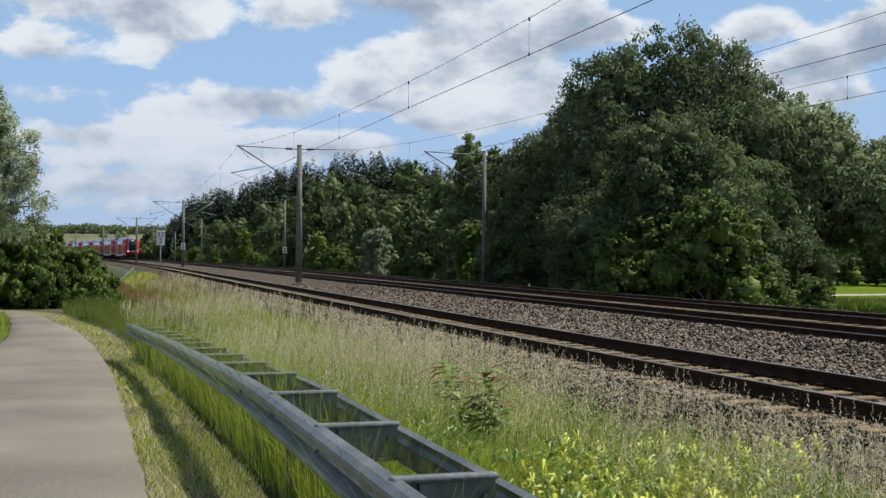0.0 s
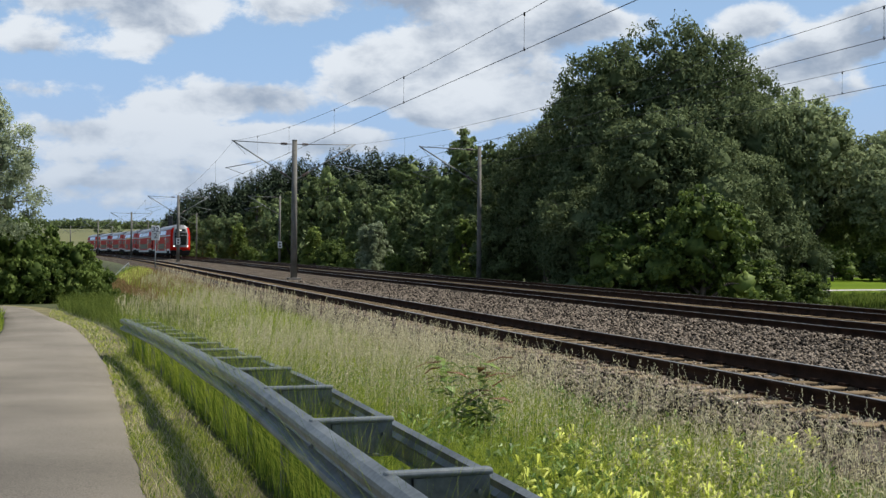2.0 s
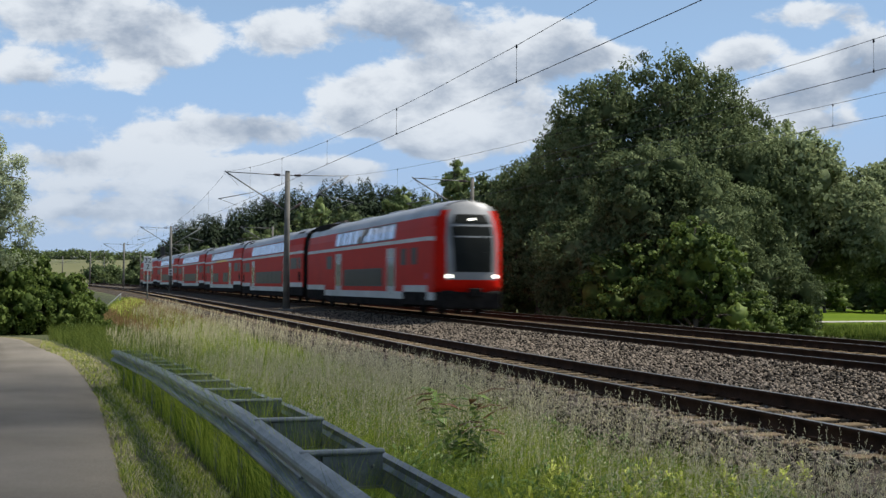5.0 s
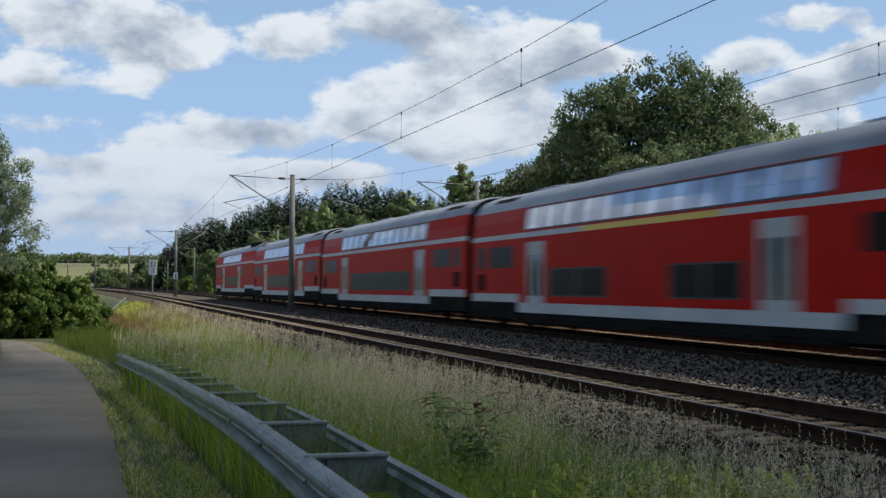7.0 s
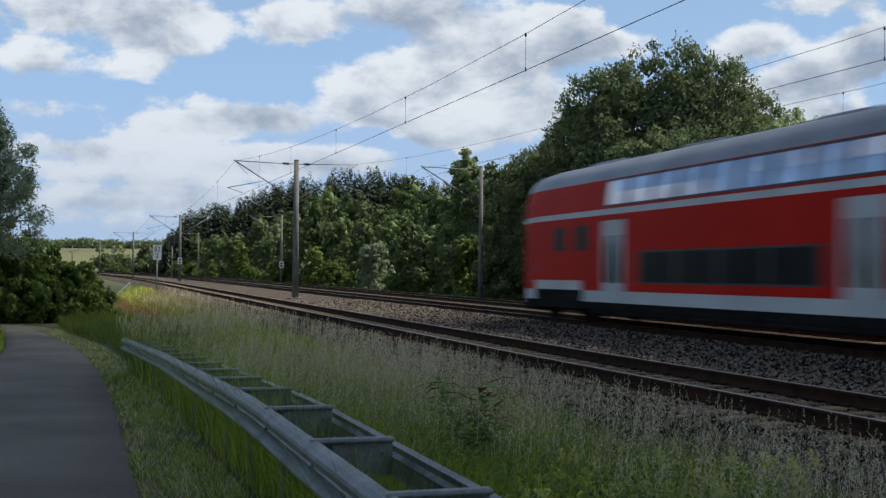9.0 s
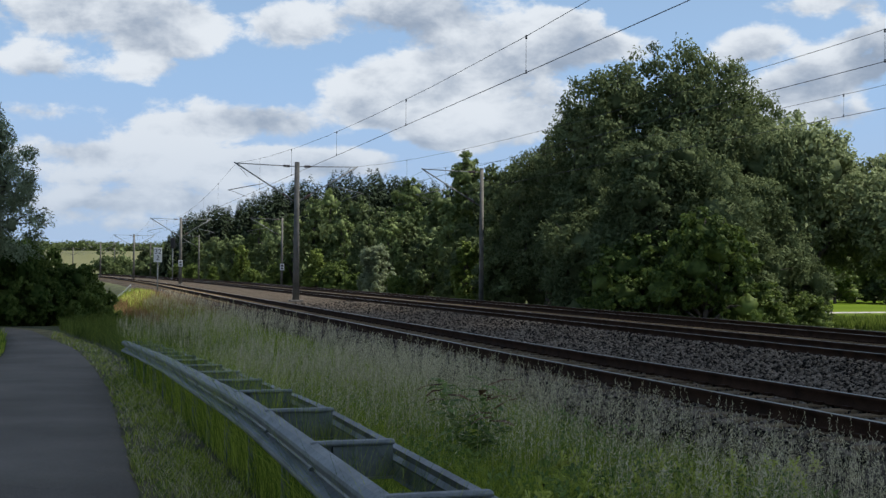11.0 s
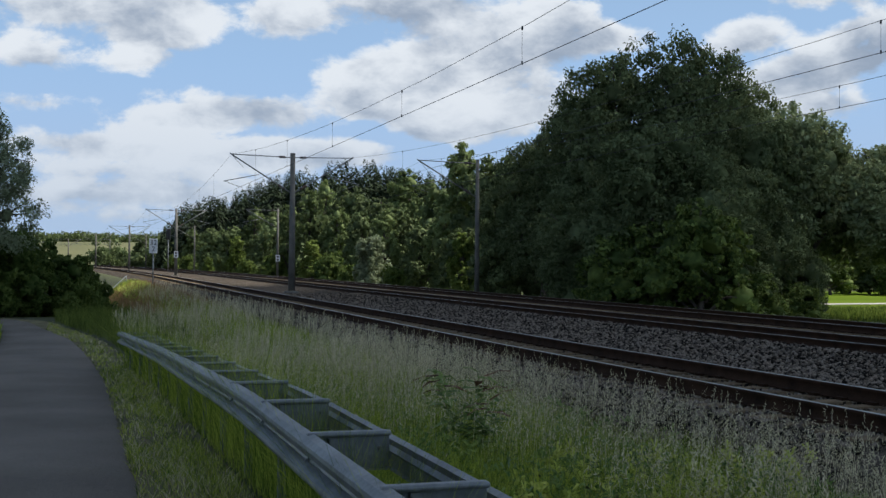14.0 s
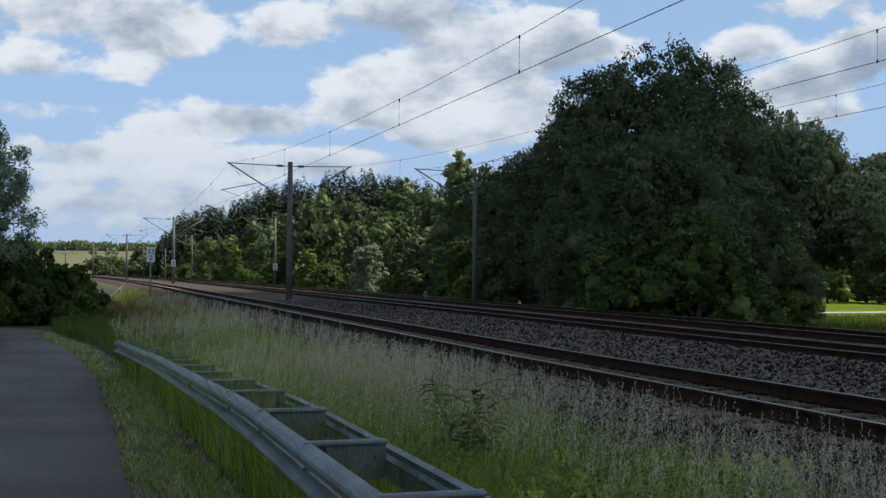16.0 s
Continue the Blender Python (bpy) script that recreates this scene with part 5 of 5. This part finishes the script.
    blades(rng, x, y, z, h, 0.0035 * far, np.full(n, 0.10), "straw", "grass_stems", "thin pale flowering grass stems", "grass")
    k = 13
    f = np.tile(np.linspace(0.74, 1.04, k), n)
    X, Y, H, FA = np.repeat(x, k), np.repeat(y, k), np.repeat(h, k), np.repeat(far, k)
    spread = (1.08 - f) * 0.12
    c = np.column_stack([X + rng.normal(0, 1, n * k) * spread * 0.7 + 0.05 * f, Y + rng.normal(0, 1, n * k) * spread * 0.7, np.repeat(z, k) + H * f])
    d = rng.normal(size=(n * k, 3)) * np.array([0.6, 0.6, 1.0])
    d /= np.linalg.norm(d, axis=1, keepdims=True)
    s = np.cross(d, rng.normal(size=(n * k, 3)))
    s /= np.linalg.norm(s, axis=1, keepdims=True)
    ln, wd = 0.020 * FA[:, None] ** 0.3, 0.0042 * FA[:, None] ** 0.7
    v = np.stack([c - d * ln, c + s * wd, c + d * ln, c - s * wd], 1).reshape(-1, 3)
    tagged(soup("grass_heads", v, np.arange(n * k)[:, None] * 4 + np.array([[0, 1, 2, 3]]), "straw"), "pale beige seed heads over the meadow", "grass", kind="stuff")
    # reddish sorrel and yellow bloom on the bank beside the line
    x, y = scatter(rng, [(2.6, 6.0, 46, 100, 26)])
    blades(rng, x, y, LAND(x, y), rng.uniform(0.3, 0.62, len(x)), np.full(len(x), 0.022), np.full(len(x), 0.15), "sorrel", "sorrel_stems", "reddish sorrel stems on the bank", "grass")
    x, y = scatter(rng, [(3.4, 5.2, 82, 100, 14)])
    blades(rng, x, y, LAND(x, y), rng.uniform(0.4, 0.6, len(x)), np.full(len(x), 0.06), np.full(len(x), 0.15), "blossom", "yellow_blooms", "yellow blooms on the bank", "flower")
    # short mown strip beside the lane
    x, y = scatter(rng, [(0.42, 1.25, 3.5, 12, 2200), (0.3, 1.3, 12, 24, 1100), (-0.8, 1.4, 24, 48, 320)])
    e = np.array([road_edge(b) for b in y])
    keep = (x > e + 0.0) & (x < e + np.where(y < 12, 0.9, 0.8))
    g = np.array([noise.noise(Vector((a * 3, b * 1.2, 4))) for a, b in zip(x, y)])
    keep &= rng.uniform(0, 1, len(x)) < np.clip(0.85 - 1.6 * np.abs(x - e - 0.42) + 0.9 * g, 0.08, 1)
    x, y = x[keep], y[keep]
    mix = rng.uniform(0, 1, len(x)) < 0.72
    for sel, mat, name, label in ((mix, "grass", "short_grass", "short green verge grass"), (~mix, "straw", "cut_grass", "dry cut grass on the verge")):
        blades(rng, x[sel], y[sel], np.array([-0.21 - drop(q) for q in y[sel]]), rng.uniform(0.03, 0.10, sel.sum()), 0.006 * np.clip(y[sel] / 10, 0.8, 2.5), rng.uniform(0.3, 1.4, sel.sum()), mat, name, label, "grass")
    # rough grass beyond the tracks
    x, y = scatter(rng, [(22, 33, 24, 70, 30), (22, 30, 70, 140, 14)])
    b = np.array([bend(q) for q in y])
    blades(rng, x + b, y, LAND(x + b, y), rng.uniform(0.25, 0.75, len(x)), np.full(len(x), 0.03), rng.uniform(0.1, 0.5, len(x)), "straw", "rough_grass", "pale rough grass between track and trees", "grass")
    x, y = scatter(rng, [(33, 60, 40, 74, 26)])
    blades(rng, x, y, LAND(x, y), rng.uniform(0.15, 0.5, len(x)), np.full(len(x), 0.035), rng.uniform(0.1, 0.6, len(x)), "bank_grass", "field_edge_grass", "green grass at the edge of the field", "grass")
    x, y = scatter(rng, [(-7, -1.7, 10, 66, 160)])
    keep = x < np.array([road_left(q) for q in y]) - 0.03
    x, y = x[keep], y[keep]
    blades(rng, x, y, LAND(x, y), rng.uniform(0.1, 0.4, len(x)), np.full(len(x), 0.02), rng.uniform(0.1, 0.5, len(x)), "grass", "verge_grass", "green grass on the far side of the lane", "grass")


def make_flowers():
    """Yellow rattle in clumps: a stem, leaves and a spike of blossoms each."""
    rng = np.random.default_rng(51)
    protos = []
    for k in range(4):
        f = empty("yellow_flower")
        bm = bmesh.new()
        h = 0.36 + 0.05 * k
        rod(bm, (0, 0, 0), (0.02, 0.01, h), 0.004, 0.003, sides=5)
        part("stem", bm, "sapling", f)
        v, q = leaf_cloud(rng, [(0.01, 0, h * t) for t in (0.3, 0.45, 0.6, 0.72)], [0.035] * 4, 7, 0.06, 0.014)
        soup("leaves", v, q, "sapling", parent=f)
        v, q = leaf_cloud(rng, [(0.02, 0.01, h * t) for t in (0.78, 0.86, 0.93, 1.0)], [0.026, 0.028, 0.026, 0.020], 14, 0.034, 0.022)
        soup("blossom", v, q, "blossom", parent=f)
        protos.append(tagged(f, "yellow rattle in bloom among the meadow grass", "flower", group="yellow flowers by the railing"))
    used = set()
    for i in range(170):
        y = 5.0 + 4.4 * rng.uniform()
        x = rng.triangular(0.36, 0.48, 0.72) * y + rng.normal(0, 0.08)
        if x < 1.95:
            x = 1.95 + rng.uniform(0, 0.5)
        m = pose(x, y, land(x, y), rng.uniform(-9, 9), rng.uniform(-9, 9), rng.uniform(0, 360)) @ Matrix.Diagonal((1, 1, rng.uniform(0.75, 1.1), 1))
        ob = protos[i % 4]
        if ob in used:
            copy_thing(ob, m)
        else:
            used.add(ob)
            ob.matrix_basis = m


def make_sapling():
    """Young shrub with upright shoots and large russet-tipped leaves."""
    rng = np.random.default_rng(61)
    s = empty("sapling", pose(3.35, 9.9, land(3.35, 9.9)))
    tagged(s, "young leafy shrub with russet shoot tips in the meadow", "shrub")
    V, F, G, o = [], [], [], 0
    for i in range(7):
        bm = bmesh.new()
        a = rng.uniform(0, 6.28)
        top = Vector((math.cos(a) * rng.uniform(0.08, 0.34), math.sin(a) * rng.uniform(0.08, 0.3), rng.uniform(0.6, 0.98)))
        rod(bm, (0.02 * i - 0.05, 0, 0), top, 0.006, 0.003, sides=5)
        part("stem", bm, "sapling", s)
        for t in np.linspace(0.22, 1.03, 17):
            p = np.array(top * float(t))
            b = rng.uniform(0, 6.28)
            d = np.array([math.cos(b), math.sin(b), rng.uniform(-0.1, 0.9)])
            d /= np.linalg.norm(d)
            sd = np.cross(d, [0, 0, 1.0])
            sd /= np.linalg.norm(sd)
            up = np.cross(sd, d)
            ln, wd = rng.uniform(0.13, 0.24), rng.uniform(0.035, 0.055)
            for k0, k1 in ((0.0, 0.5), (0.5, 1.0)):
                w0, w1 = wd * math.sin(math.pi * (0.12 + k0 * 0.85)), wd * math.sin(math.pi * (0.12 + k1 * 0.85))
                q = [p + d * ln * k0 + sd * w0 - up * 0.03 * k0 ** 2, p + d * ln * k1 + sd * w1 - up * 0.03 * k1 ** 2 * 2, p + d * ln * k1 - up * 0.01 - up * 0.03 * k1 ** 2 * 2, p + d * ln * k0 - up * 0.01]
                r = [p + d * ln * k0 - up * 0.01, p + d * ln * k1 - up * 0.01 - up * 0.03 * k1 ** 2 * 2, p + d * ln * k1 - sd * w1 - up * 0.03 * k1 ** 2 * 2, p + d * ln * k0 - sd * w0 - up * 0.03 * k0 ** 2]
                V += q + r
                F += [[o, o + 1, o + 2, o + 3], [o + 4, o + 5, o + 6, o + 7]]
                G += [1 if t > 0.85 and i % 2 else 0] * 2
                o += 8
    soup("leaves", V, F, ["sapling", "russet"], parent=s, index=G)


make_trees()
make_far_woods()
make_meadow()
make_flowers()
make_sapling()
for cx, label, singles in ((TRACKS[0], "weathered railway track with brown sleepers beside the meadow", 170), (TRACKS[1], "middle railway track with rusty rails", 90), (TRACKS[2], "outer railway track with rusty rails", 60)):
    make_track(cx, label, singles)
make_stones()
# ---- unseen cloud that shades the line ----
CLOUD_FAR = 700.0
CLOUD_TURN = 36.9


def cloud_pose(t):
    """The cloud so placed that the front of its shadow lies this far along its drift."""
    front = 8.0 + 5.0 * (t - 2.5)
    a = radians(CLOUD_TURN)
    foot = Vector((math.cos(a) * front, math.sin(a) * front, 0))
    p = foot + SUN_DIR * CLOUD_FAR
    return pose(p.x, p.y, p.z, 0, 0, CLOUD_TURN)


# added out of view, only its drifting shadow reaches the scene
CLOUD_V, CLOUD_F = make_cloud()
CLOUD = tagged(soup("shade_cloud", np.vstack(CLOUD_V), np.vstack(CLOUD_F), "cloud"), "unseen white cumulus cloud with a ragged front, drifting to shade the line", "cloud", kind="structure")

# ---- what moves ----
def motions():
    times = [0.5 * i for i in range(33)]
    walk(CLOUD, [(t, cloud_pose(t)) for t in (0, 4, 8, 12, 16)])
    for car, i, turned in TRAIN:
        walk(car, [(t, train_pose(NOSE + MIDDLES[i] - SPEED * t, turned)) for t in times])


NOSE = 76.1 + SPEED * 4.2
motions()
